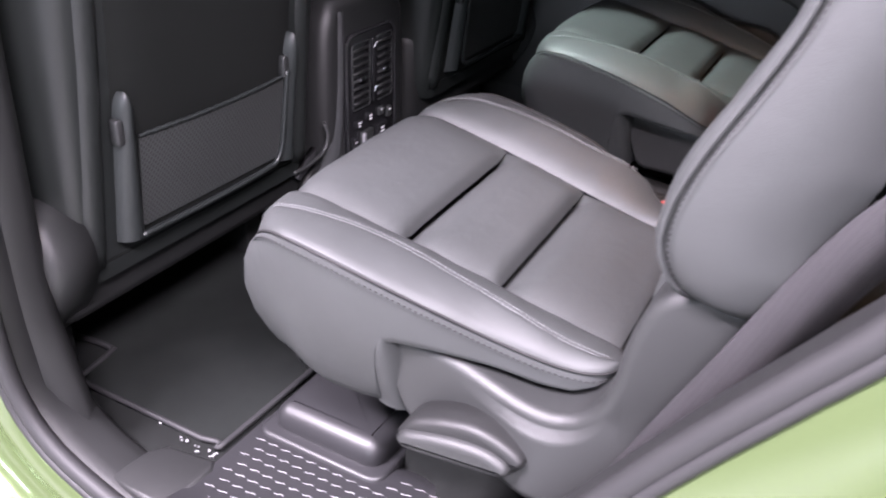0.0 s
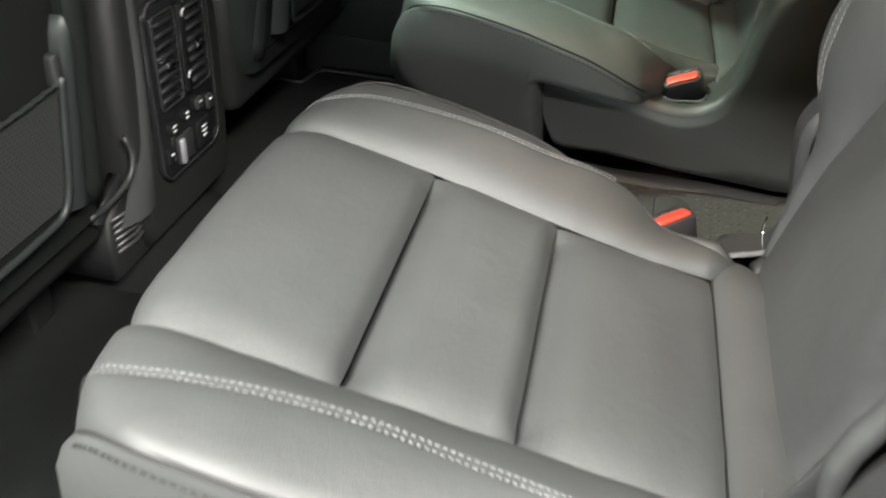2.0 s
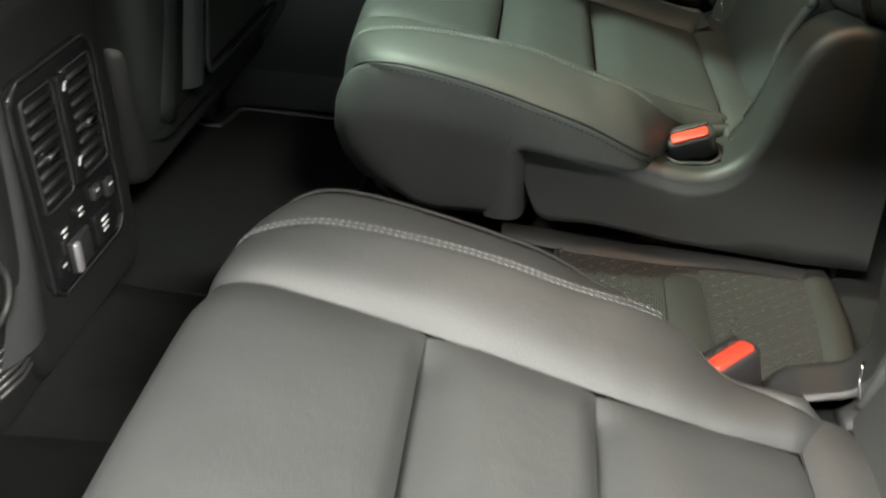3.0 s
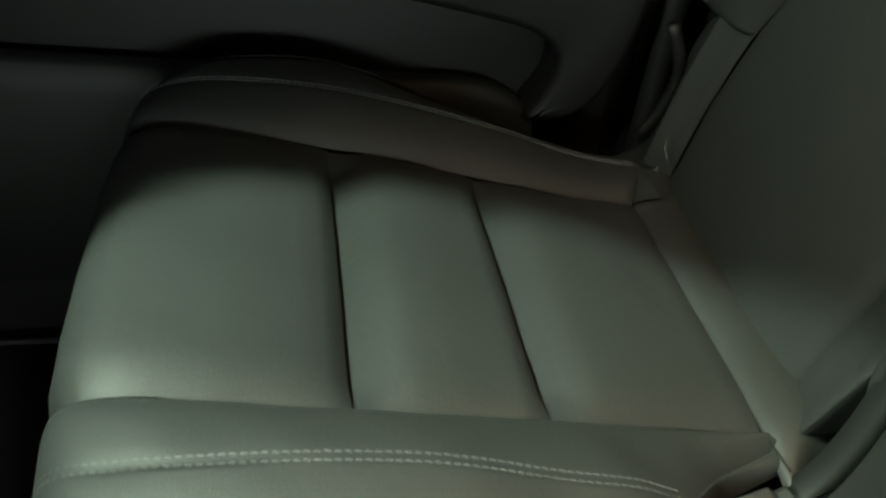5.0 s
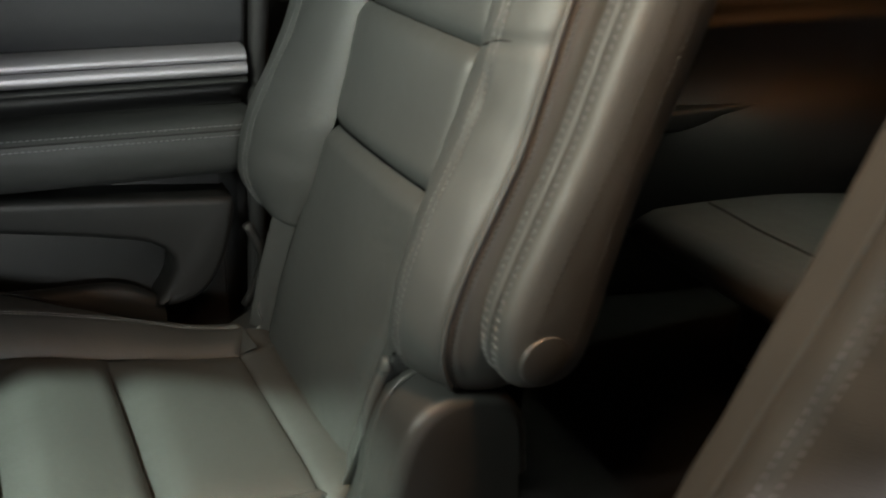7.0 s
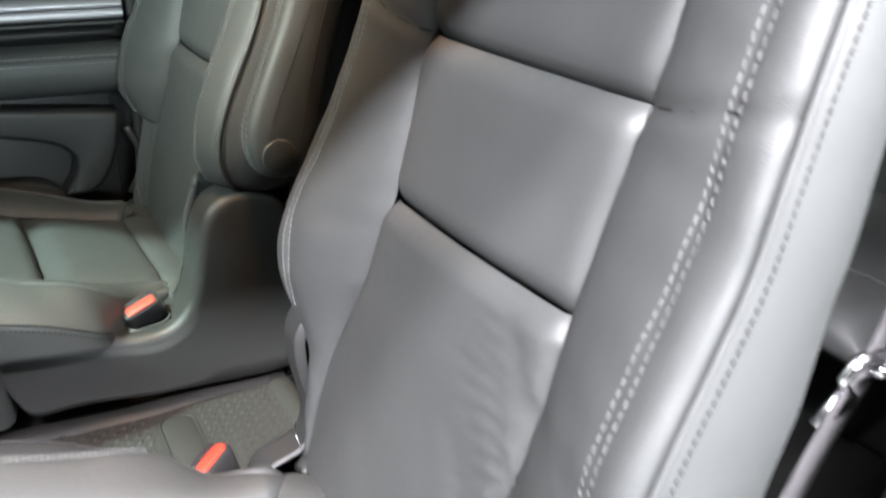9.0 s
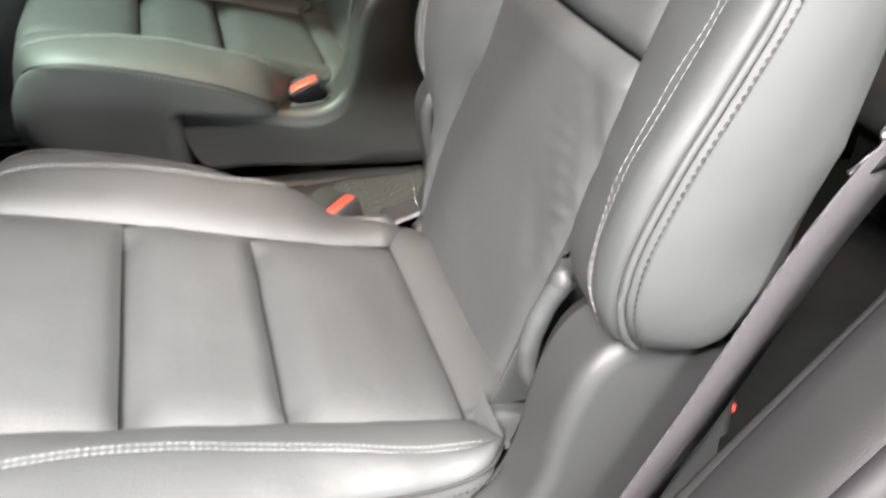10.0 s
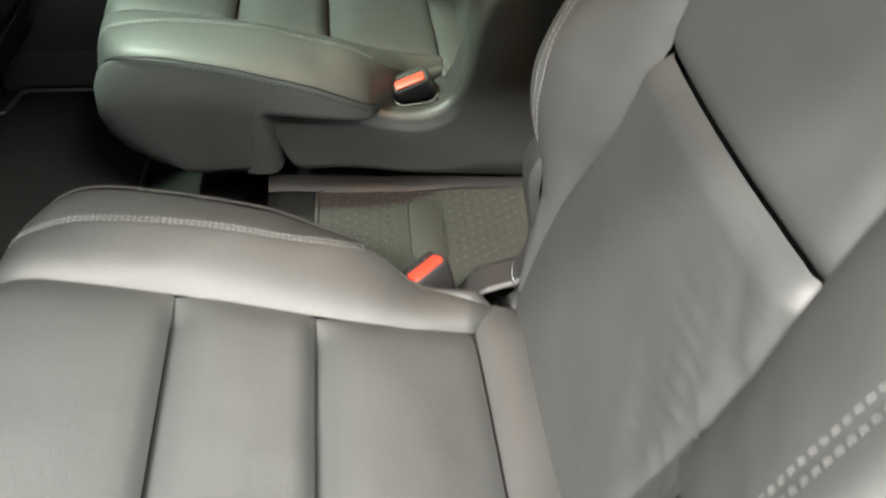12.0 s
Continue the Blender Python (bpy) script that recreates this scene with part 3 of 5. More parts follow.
        for f in np.linspace(0.03, 1, 14):
            z = 0.645 + 0.018 * f
            a, m = Vector((li(cin, z, 1), half(z, sd))), Vector((st(z, 1, sd), st(z, 2, sd)))
            q = a + (m - a) * f
            cut_line.append(P(q.x - 0.008 * math.sin(math.pi * f) - sink(f * 0.05, 0.008, 0.006) + 0.0035, sd * q.y, z))
        for f in np.linspace(0.08, 0.96, 10):
            z = 0.663 + 0.004 * f
            m, b = Vector((st(z, 1, sd), st(z, 2, sd))), Vector((pi(z, 1, sd), pi(z, 2, sd)))
            q, bul = m + (b - m) * f, 0.006 * flat * math.sin(math.pi * f) - 0.0035
            cut_line.append(P(q.x - bul, sd * (q.y + bul * 0.6), z))
        part("cross_seam", tube(cut_line, 0.0011, 6), BLACK_THREAD, root)
        bottom = [P(0.11, sd * 0.15, 0.26 if flank else 0.397)] * len(rows[0])
        part("backrest_bolster", grid([bottom] + rows), LEATHER, root)
        bottom = [P(0.12, sd * (0.16 if flank else 0.18), 0.26 if flank else 0.396)] * len(sides[0])
        part("backrest_side", grid([bottom] + sides), LEATHER, root)
        edge = [P(pi(z, 1, sd), sd * (pi(z, 2, sd) + 0.001), z) for z in zs if z > 0.395]
        part("piping", tube(edge, 0.0024, 6), LEATHER, root)
        part("stitching", stitches([p + Vector((0.006, out * sd * 0.0035, 0)) for p in edge], 0.003, 0.0018, 0.0008, (0, out * sd * 0.0005, 0)), BLACK_THREAD, root, "dark seam stitching")
        bm = bmesh.new()
        for off in (-0.0033, 0.0033):
            stitches([seam_line(z, off, sd) for z in np.linspace(0.405, 0.86, 120)], 0.0042, 0.0016, 0.00028, (-0.0003, 0, 0), 0.0005, bm)
        part("stitching", bm, THREAD, root, "pale grey double stitching")
        if flank:
            continue
        # flap of the panel below the bolster, and the recliner joint
        rows = []
        for z in np.linspace(0.262, 0.412, 34):
            x, w0, w1 = li(cin, z, 1), half(z, sd), (0.042 if out < 0 else 0.056) if sd * out < 0 else 0.03
            k = min(1, max(0, (z - 0.375) / 0.025))
            row = []
            for f in np.linspace(0, 1, 22):
                lift = -0.003 * math.exp(-(f / 0.08) ** 2) + (0.02 if sd * out < 0 else 0.014) * math.sin(math.pi / 2 * min(1, f / 0.72)) ** 2 - 0.05 * max(0, f - 0.74) ** 1.5 / 0.13
                fold = (0.0012 * math.sin(z * 260 + f * 9) * math.sin(math.pi * f) * (0.4 + k) + 0.004 * k * math.exp(-((f - 0.68) / 0.14) ** 2)) * (1 if sd * out < 0 else 0.15)
                row.append(P(x - lift - fold, sd * (w0 + w1 * math.sin(f * 1.75) / math.sin(1.75) * (1 - 0.18 * (0.4 - z) / 0.14)), z + 0.004 * f * f))
            rows.append(row)
        part("backrest_flap", grid(rows), LEATHER, root, "gathered leather flap under the bolster")
        if sd * out < 0:
            path = crom([(0.06, 0.136, 0.272), (0.046, 0.141, 0.297), (0.037, 0.146, 0.317), (0.033, 0.148, 0.339), (0.035, 0.149, 0.36), (0.042, 0.15, 0.383), (0.05, 0.153, 0.4)], 40)
            rings = []
            for k, (x, v, z) in enumerate(path):
                r = (0.0074 if out < 0 else 0.0056) * min(1, 0.5 + k / 10) * (1 + 0.03 * math.sin(k * 0.9) + 0.02 * math.sin(k * 2.3))
                rings.append([P(x + 0.004 + r * math.cos(a) - 0.3 * r, sd * (v + r * math.sin(a)), z - 0.35 * r * math.cos(a)) for a in np.linspace(0, 2 * math.pi, 17)[:-1]])
            part("flap_roll", grid(rings, close=True), LEATHER, root, "rolled edge of the leather flap")
            knot = bmesh.new()
            bmesh.ops.create_uvsphere(knot, u_segments=16, v_segments=10, radius=0.0078, matrix=Matrix.Translation(P(0.05, sd * 0.153, 0.401)) @ Matrix.Diagonal((0.8, 1.0, 1.15, 1)))
            for w in knot.verts:
                w.co += Vector((1, 0, 0.4)) * 0.0022 * noise.noise(w.co * 260)
            part("roll_pucker", knot, LEATHER, root, "puckered end of the rolled leather")
    zs = np.linspace(0.30, 0.885, 20)
    rows = [[P(li(cpi, max(z, 0.42), 1) + 0.1 + 0.02 * (1 - f * f), 0.205 * f, z) for f in np.linspace(-1, 1, 13)] for z in zs]
    part("backrest_shell", grid(rows), DARK, root, "hard plastic back shell")
    part("backrest_top", grid([[P(0.235 + 0.02 * k, w * f, 0.882 + 0.004 * math.sin(math.pi * k / 4)) for f in np.linspace(-1, 1, 9)] for k, w in enumerate((0.17, 0.18, 0.18, 0.175, 0.16))]), LEATHER, root)

    # moulded covers on both sides of the base, with a hump at the recliner
    TOP = [(-0.2, 0.252), (-0.196, 0.262), (-0.18, 0.2645), (-0.15, 0.262), (-0.11, 0.253), (-0.075, 0.246), (-0.045, 0.2425), (-0.022, 0.244), (-0.002, 0.254), (0.012, 0.272), (0.021, 0.3), (0.026, 0.333),
           (0.033, 0.362), (0.043, 0.383), (0.058, 0.397), (0.08, 0.404), (0.105, 0.401), (0.13, 0.388), (0.148, 0.36), (0.155, 0.31)]
    top = crom(TOP, 110)
    foot_z = lambda x: float(np.interp(x, [-0.2, -0.19, -0.181, -0.171, -0.158, -0.115, -0.06, 0.0, 0.09], [0.248, 0.22, 0.195, 0.176, 0.171, 0.172, 0.17, 0.166, 0.16]))
    step = np.gradient(top, axis=0)
    step /= np.linalg.norm(step, axis=1)[:, None]
    inward = np.stack([step[:, 1], -step[:, 0]], 1)
    for sd in (1, -1):
        near_in, far_in = out < 0 and sd < 0, out > 0 and sd < 0
        face = 0.226 if near_in else 0.222
        r = 0.01 if near_in else 0.012
        back = 0.03 if sd > 0 and out > 0 else 0

        def shell(x, v, z):
            push = float(np.interp(z, [0.235, 0.255, 0.28, 0.33, 0.37, 0.41], [0, 0.048, 0.044, 0.026, 0.012, 0.004])) if near_in else back * min(1, max(0, (z - 0.235) / 0.03))
            x += push * min(1, max(0, (0.12 - x) / 0.07))
            drop = 0.03 * min(1, max(0, (z - 0.2) / 0.04)) * min(1, max(0, (0.015 - x) / 0.02)) if near_in else 0
            return P(x - 0.5 * lead * min(1, max(0, (-0.08 - x) / 0.08)), sd * v, z - drop)
        rows = []
        for (x, z), (ix, iz) in zip(top, inward):
            swell = min(1, max(0, (x + 0.13) / 0.1))
            swell *= swell * (3 - 2 * swell)
            f0 = face - 0.012 * (1 - swell)
            lo = 0.189 if near_in else 0.172 if x > 0.004 else 0.152 if far_in else 0.165
            lo = min(lo, f0 - r - 0.001)
            row = [shell(x + ix * 0.009, lo, z + iz * 0.009)] + [shell(x, v, z) for v in np.linspace(lo + 0.002, f0 - r, 22)]
            for a in np.linspace(0.15, 1, 7) * math.pi / 2:
                q = r * (1 - math.cos(a))
                row.append(shell(x + ix * q, f0 - r + r * math.sin(a), z + iz * q))
            xe, ze = x + ix * r, z + iz * r
            zb = min(foot_z(x), ze - 0.002)
            for f in np.linspace(0.08, 1, 12):
                zz = ze + (zb - ze) * f
                flare = max(0, 0.262 - zz) * ((0.26 * swell + 0.03 * (1 - swell)) if sd > 0 else 0.1)
                xx = xe + (x - xe) * f
                row.append(shell(xx, f0 + flare, zz))
            row.append(shell(x, f0 - 0.03, zb - 0.001))
            rows.append(row)
        bm = grid(rows)
        if far_in:
            # the opening that the buckle stands in
            well = rounded(-0.058, 0.158, -0.006, 0.2, 0.012, 5)
            inside = lambda c: abs(c.x + 0.029) < 0.0265 and abs(yc - c.y - 0.179) < 0.022 and c.z > 0.235
            bmesh.ops.delete(bm, geom=[f for f in bm.faces if inside(f.calc_center_median())], context="FACES")
            at = lambda x, v, d: P(x, -v, float(np.interp(x, top[:, 0], top[:, 1])) - d)
            lip = tube([at(x, v, -0.0002) for x, v in well], 0.0022, 6, closed=True)
            wall = grid([[at(x, v, d) for x, v in well] for d in (0.0, 0.01, 0.03, 0.05)], close=True)
        cover = part("side_cover", bm, COVER, root, "grained black plastic side cover")
        if far_in:
            part("well_lip", lip, COVER, cover)
            part("buckle_well", wall, RUBBER, cover, "dark well for the belt buckle")
        inner = (top + inward * (0.005 if far_in else 0.011))[top[:, 0] > 0.0]
        ring = [tuple(q) for q in inner] + [(0.12, 0.3), (0.06, 0.26)]
        # Door-side drums are coloured black to read as the shaded gap beside the cover.
        part("recliner_joint", slab(ring, "y", 0.148 if far_in else 0.157, 0.1655 if far_in else 0.178 if near_in else 0.171, 0.004, 3, lambda x, h, z: P(x + (0.026 if near_in or sd > 0 and out > 0 else 0), sd * h, z)), COVER if sd < 0 else BLACK_THREAD, root, "recliner drum under the cover, blackened on door sides to read as a gap")
        part("cover_clip", tube([P(0.036, sd * 0.168, 0.302), P(0.034, sd * 0.16, 0.292), P(0.036, sd * 0.152, 0.283)], 0.0008, 6), CHROME, cover, "small metal clip")
        if not far_in:
            part("cover_ledge", box(-0.18, min(yc + out * sd * 0.14, yc + out * sd * 0.2), 0.18, 0.03, max(yc + out * sd * 0.14, yc + out * sd * 0.2), 0.226 if sd < 0 else 0.23, 0.006), DARK, root, "dark buckle recess" if sd < 0 else "")
        # Added dark box that stands for the shaded slit between flap and cover.
        part("dark_slit_filler", box(0.07, min(yc + out * sd * 0.13, yc + out * sd * 0.2), 0.15, 0.14, max(yc + out * sd * 0.13, yc + out * sd * 0.2), 0.33, 0.01), RUBBER, root)
    part("base_frame", box(-0.17, yc - 0.16, 0.132, 0.14, yc + 0.16, 0.18, 0.008), DARK, root)
    return root


near_seat = seat(-0.3685, -1, "black leather captain's seat with pale double stitching beside the open door", (-0.127, -0.233), 0.0)
seat(0.348, 1, "black leather captain's seat with raised armrest beside the closed door", (-0.133, -0.236), 0.0, 0.02, 0.02)


def lever(parent):
    o = [tuple(q) for q in crom([(-0.162, 0.179), (-0.156, 0.19), (-0.143, 0.204), (-0.114, 0.218), (-0.085, 0.2255), (-0.063, 0.223), (-0.043, 0.214), (-0.032, 0.203), (-0.036, 0.192), (-0.047, 0.181), (-0.08, 0.176), (-0.12, 0.17), (-0.152, 0.168), (-0.162, 0.179)], 60)][:-1]
    o = [(x, 0.197 + (z - 0.197) * 0.86) for x, z in o]
    lv = part("recline_lever", slab(o, "y", -0.574, -0.618, 0.009, 5), DARK, parent, "chunky black recline lever")
    i = [tuple(q) for q in crom([(-0.158, 0.182), (-0.15, 0.191), (-0.13, 0.198), (-0.1, 0.205), (-0.07, 0.208), (-0.05, 0.203), (-0.041, 0.194), (-0.05, 0.185), (-0.08, 0.18), (-0.12, 0.175), (-0.15, 0.173), (-0.158, 0.182)], 48)][:-1]
    part("paddle", slab(i, "y", -0.6, -0.627, 0.009, 5), COVER, lv, "rounded lever paddle")


lever(near_seat)

# ---- buckles, belt, armrest ----


def buckle(at, across, up):
    """across: the direction of the button's length; up: the direction that the buckle points in."""
    at, w, a = Vector(at), Vector(across).normalized(), Vector(up)
    a = (a - w * a.dot(w)).normalized()
    n = a.cross(w)
    M = Matrix((w, n, a)).transposed().to_4x4()
    M.translation = at
    root = thing("seat_belt_buckle", at - a * 0.07, "black seat belt buckle with red release button", "seat belt", "belt buckles")

    def put(bm):
        bm.transform(M)
        return bm
    body = part("buckle_body", put(slab(rounded(-0.0235, -0.0125, 0.0235, 0.0125, 0.007), "z", -0.075, 0.0, 0.004, 4)), BUCKLE, root)
    part("release_button", put(slab(rounded(-0.0185, -0.0105, 0.0185, 0.003, 0.004), "z", -0.004, 0.0022, 0.0016, 3)), RED, body, "bright red release button")
    part("latch_slot", put(slab(rounded(-0.0205, 0.0042, 0.0205, 0.0115, 0.002), "z", -0.003, 0.0015, 0.001, 2)), TREAD, body, "grey latch slot")
    for k in (-1, 0, 1):
        part("slot_rib", put(box(k * 0.011 - 0.003, 0.004, 0.0004, k * 0.011 + 0.003, 0.0062, 0.0026, 0.0005, 1)), BUCKLE, body)
    foot = at - a * 0.07
    part("stalk", tube([foot, foot - a * 0.02 + Vector((0.004, 0, -0.01)), foot + Vector((0.01, 0, -0.06))], 0.009, 8, flat=0.5), BUCKLE, root)


buckle((-0.036, 0.166, 0.268), (0.92, 0.05, 0.38), (-0.28, -0.3, 0.9))
buckle((-0.042, -0.174, 0.272), (0.72, 0.66, 0.1), (-0.3, 0.1, 0.95))


def armrest():
    root = thing("folding_armrest", (0.13, 0.115, 0.41), "black leather armrest folded up beside the seat back", "armrest")
    pts = [(0.093, 0.49), (0.092, 0.462), (0.1, 0.44), (0.116, 0.43), (0.14, 0.428), (0.16, 0.44), (0.172, 0.47), (0.182, 0.52), (0.2, 0.59), (0.235, 0.7), (0.258, 0.78), (0.238, 0.81), (0.205, 0.8), (0.187, 0.75), (0.166, 0.69), (0.14, 0.61), (0.118, 0.557), (0.101, 0.515)]
    o = crom(pts + [pts[0]], 96)[:-1]
    e = np.roll(o, -1, 0) - np.roll(o, 1, 0)
    e /= np.linalg.norm(e, axis=1)[:, None]
    inward = np.stack([-e[:, 1], e[:, 0]], 1)
    rows = []
    for k in range(21):
        f = -1 + k / 10
        ins = 0.014 * abs(f) ** 5 + 0.012 * max(0, abs(f) - 0.9) / 0.1 + 0.0025 * max(0, 1 - abs(f) / 0.1)
        rows.append([(x, 0.103 + 0.025 * f, z) for x, z in o + inward * ins])
    bm = grid(rows, close=True)
    for r in (rows[0], rows[-1]):
        bm.faces.new([bm.verts.new(p) for p in r])
    part("pad", bm, LEATHER, root)
    btn = [(0.123 + 0.02 * math.cos(a), 0.458 + 0.02 * math.sin(a)) for a in np.linspace(0, 2 * math.pi, 33)[:-1]]
    part("pivot_cap", slab(btn, "y", 0.09, 0.0755, 0.002, 2), COVER, root, "round plastic pivot cap")
    lines, dark = bmesh.new(), bmesh.new()
    fr = crom([(0.1, 0.44), (0.092, 0.462), (0.093, 0.49), (0.101, 0.515), (0.118, 0.557), (0.14, 0.61), (0.166, 0.69), (0.187, 0.75), (0.2, 0.79)], 60)
    for off in (-0.008, 0.008):
        stitches([(x - 0.0002, 0.103 + off, z) for x, z in fr], 0.0048, 0.002, 0.0006, (-0.0002, 0, 0), 0.0022, lines)
    part("stitching", lines, THREAD, root, "grey herringbone stitching")
    tube([(x + 0.0018, 0.103, z) for x, z in fr], 0.0012, 5, dark)
    part("centre_seam", dark, BLACK_THREAD, root)
    edge = bmesh.new()
    stitches([(x + a * 0.022, 0.0805, z + b * 0.022) for (x, z), (a, b) in zip(o, inward)], 0.004, 0.002, 0.0005, (0, -0.0022, 0), 0, edge)
    part("stitching", edge, BLACK_THREAD, root, "fine edge stitching")


armrest()


def belt():
    root = thing("seat_belt", (0.06, -0.62, 0.17), "grey woven seat belt hanging beside the seat", "seat belt")
    pts = crom([(0.02, -0.606, 0.14), (0.06, -0.605, 0.225), (0.09, -0.604, 0.293), (0.115, -0.603, 0.347), (0.139, -0.602, 0.402), (0.165, -0.6, 0.458), (0.19, -0.598, 0.5), (0.214, -0.596, 0.53), (0.235, -0.594, 0.58), (0.26, -0.594, 0.68), (0.285, -0.6, 0.82), (0.3, -0.605, 0.97)], 60)
    rows = []
    for i, p in enumerate(pts):
        p = Vector(p)
        d = (Vector(pts[min(i + 1, 59)]) - Vector(pts[max(i - 1, 0)])).normalized()
        e = Vector((0, 1, 0))
        across = (d.cross(e).normalized() * -0.95 + e * 0.3).normalized() * 0.0225
        nn = d.cross(across).normalized() * 0.0008
        rows.append([p + across + nn, p + across * 0.4 + nn * 1.3, p - across * 0.4 + nn * 1.3, p - across + nn, p - across - nn, p - nn, p + across - nn])
    part("webbing", grid(rows, close=True), WEB, root)
    ring = crom([(0.184, -0.602, 0.53), (0.192, -0.603, 0.539), (0.209, -0.603, 0.5385), (0.227, -0.602, 0.533), (0.236, -0.6, 0.527), (0.232, -0.597, 0.521), (0.217, -0.596, 0.5225), (0.202, -0.597, 0.522), (0.19, -0.6, 0.522), (0.184, -0.602, 0.53)], 48)[:-1]
    plate = part("tongue", tube(ring, 0.0038, 8, closed=True, up=(0, 1, 0), flat=0.8), CHROME, root, "chromed belt tongue")
    part("tongue_plate", slab([(0.19, 0.523), (0.2, 0.516), (0.199, 0.51), (0.186, 0.506), (0.173, 0.504), (0.17, 0.507), (0.178, 0.516), (0.184, 0.522)], "y", -0.598, -0.602, 0.001, 2), CHROME, plate)
    part("tongue_grip", slab(rounded(0.208, 0.524, 0.24, 0.531, 0.003), "y", -0.596, -0.606, 0.002, 2), CHROME, plate)


belt()
part("release_tab", box(0.161, -0.573, 0.311, 0.167, -0.567, 0.319, 0.002), RED, near_seat, "small red fold release tab")

# ---- floor ----
floor = thing("floor", (0, 0, 0), "charcoal carpeted cabin floor with a raised rear step", "floor", kind="structure")
prof = [(-1.7, 0.02), (-0.9, 0.0), (-0.7, 0.0), (-0.27, 0.0), (-0.24, 0.008), (-0.228, 0.03), (-0.218, 0.1), (-0.211, 0.122), (-0.195, 0.13), (0.1, 0.13), (0.22, 0.125), (0.26, 0.13), (0.4, 0.13), (0.9, 0.14), (1.25, 0.14), (1.9, 0.35)]
rows = []
for x, z in prof:
    row = []
    for y in np.linspace(-0.7, 0.7, 57):
        tun = 0.06 * math.exp(-(y / 0.11) ** 4) if x < -0.55 else 0
        side = min(1, max(0, (abs(y) - 0.47) / 0.025)) if y < 0 else 0
        zz = z * (1 - side) + 0.008 * side if -0.5 < x < 0.0 else z
        row.append((x, y, zz + tun + 0.0025 * noise.noise(Vector((x * 11, y * 11, 3)))))
    rows.append(row)
part("carpet", grid(rows), CARPET, floor)


def mat(y0, y1, cut, label):
    root = thing("floor_mat", (-0.6, (y0 + y1) / 2, 0.002), label, "floor mat", "rear floor mats")
    sg = 1 if cut < 0 else -1
    o = rounded(-0.96, y0, -0.425, y1, 0.03, 6)
    near = y0 if cut < 0 else y1
    o = [(-0.455, near)] + [(-0.432, near + sg * 0.008), (-0.425, near + sg * 0.03)] + [(-0.425, near + sg * 0.45), (-0.435, near + sg * 0.475), (-0.46, near + sg * 0.485)] + [(-0.92, near + sg * 0.485), (-0.96, near + sg * 0.44), (-0.96, near + sg * 0.075), (-0.70, near + sg * 0.07), (-0.684, near + sg * 0.066), (-0.678, near + sg * 0.055), (-0.67, near + sg * 0.01), (-0.655, near)]
    part("mat_body", slab(o, "z", 0.002, 0.011, 0.003, 2), MAT, root)
    loop = crom([(x, y, 0.011) for x, y in o] + [(o[0][0], o[0][1], 0.011)], 220)[:-1]
    part("bound_edge", tube(loop, 0.0042, 6, closed=True), RUBBER, root, "bound edge")


mat(-0.588, -0.12, -1, "charcoal carpet floor mat with bound edge in the footwell")
mat(0.12, 0.605, 1, "charcoal carpet floor mat with bound edge in the footwell")


def sill_tread(sd):
    root = thing("sill_tread", (-0.2, sd * 0.62, 0.0), "grey plastic sill tread with raised wave pattern", "tread plate", kind="structure")
    Y = lambda y: sd * y
    rows = []
    for x in np.linspace(-0.405, 0.05, 24):
        e = max(0, (x + 0.13) / 0.18)
        row = []
        for y, z in ((0.5, 0.008), (0.515, 0.018), (0.53, 0.021), (0.6, 0.021), (0.66, 0.022), (0.69, 0.03), (0.705, 0.034)):
            row.append((x, Y(y), z + e * e * 0.1))
        rows.append(row)
    plate = part("tread_plate", grid(rows), TREAD, root)
    bm = bmesh.new()
    for i in range(17):
        for j in range(11):
            x, y = -0.385 + i * 0.0185 + (0.009 if j % 2 else 0), 0.532 + j * 0.0145
            if x > -0.09 or (x < -0.215 and y < 0.56):
                continue
            zz = 0.0222 + max(0, (x + 0.13) / 0.18) ** 2 * 0.1
            line = [(x - 0.006, Y(y + 0.001), zz - 0.0003), (x - 0.001, Y(y + 0.0008), zz), (x + 0.002, Y(y - 0.001), zz), (x + 0.006, Y(y - 0.0008), zz - 0.0003)]
            tube(line, 0.00045, 5, bm)
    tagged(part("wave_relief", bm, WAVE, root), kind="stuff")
    # moulded foot cover and corner block
    f0 = rounded(-0.39, 0.395, -0.236, 0.536, 0.02, 5)
    part("track_cover", slab([(x, Y(y)) for x, y in f0], "z", 0.003, 0.055, 0.022, 6), TREAD, root, "smooth moulded seat track cover")
    f1 = rounded(-0.402, 0.38, -0.224, 0.553, 0.02, 5)
    part("track_cover_flange", slab([(x, Y(y)) for x, y in f1], "z", 0.003, 0.026, 0.006, 3), TREAD, root)
    part("corner_block", slab([(x, Y(y)) for x, y in [(-0.485, 0.645), (-0.47, 0.625), (-0.405, 0.615), (-0.395, 0.63), (-0.4, 0.7), (-0.49, 0.7)]], "z", 0.0, 0.024, 0.008, 3), DARK, root)


sill_tread(-1)


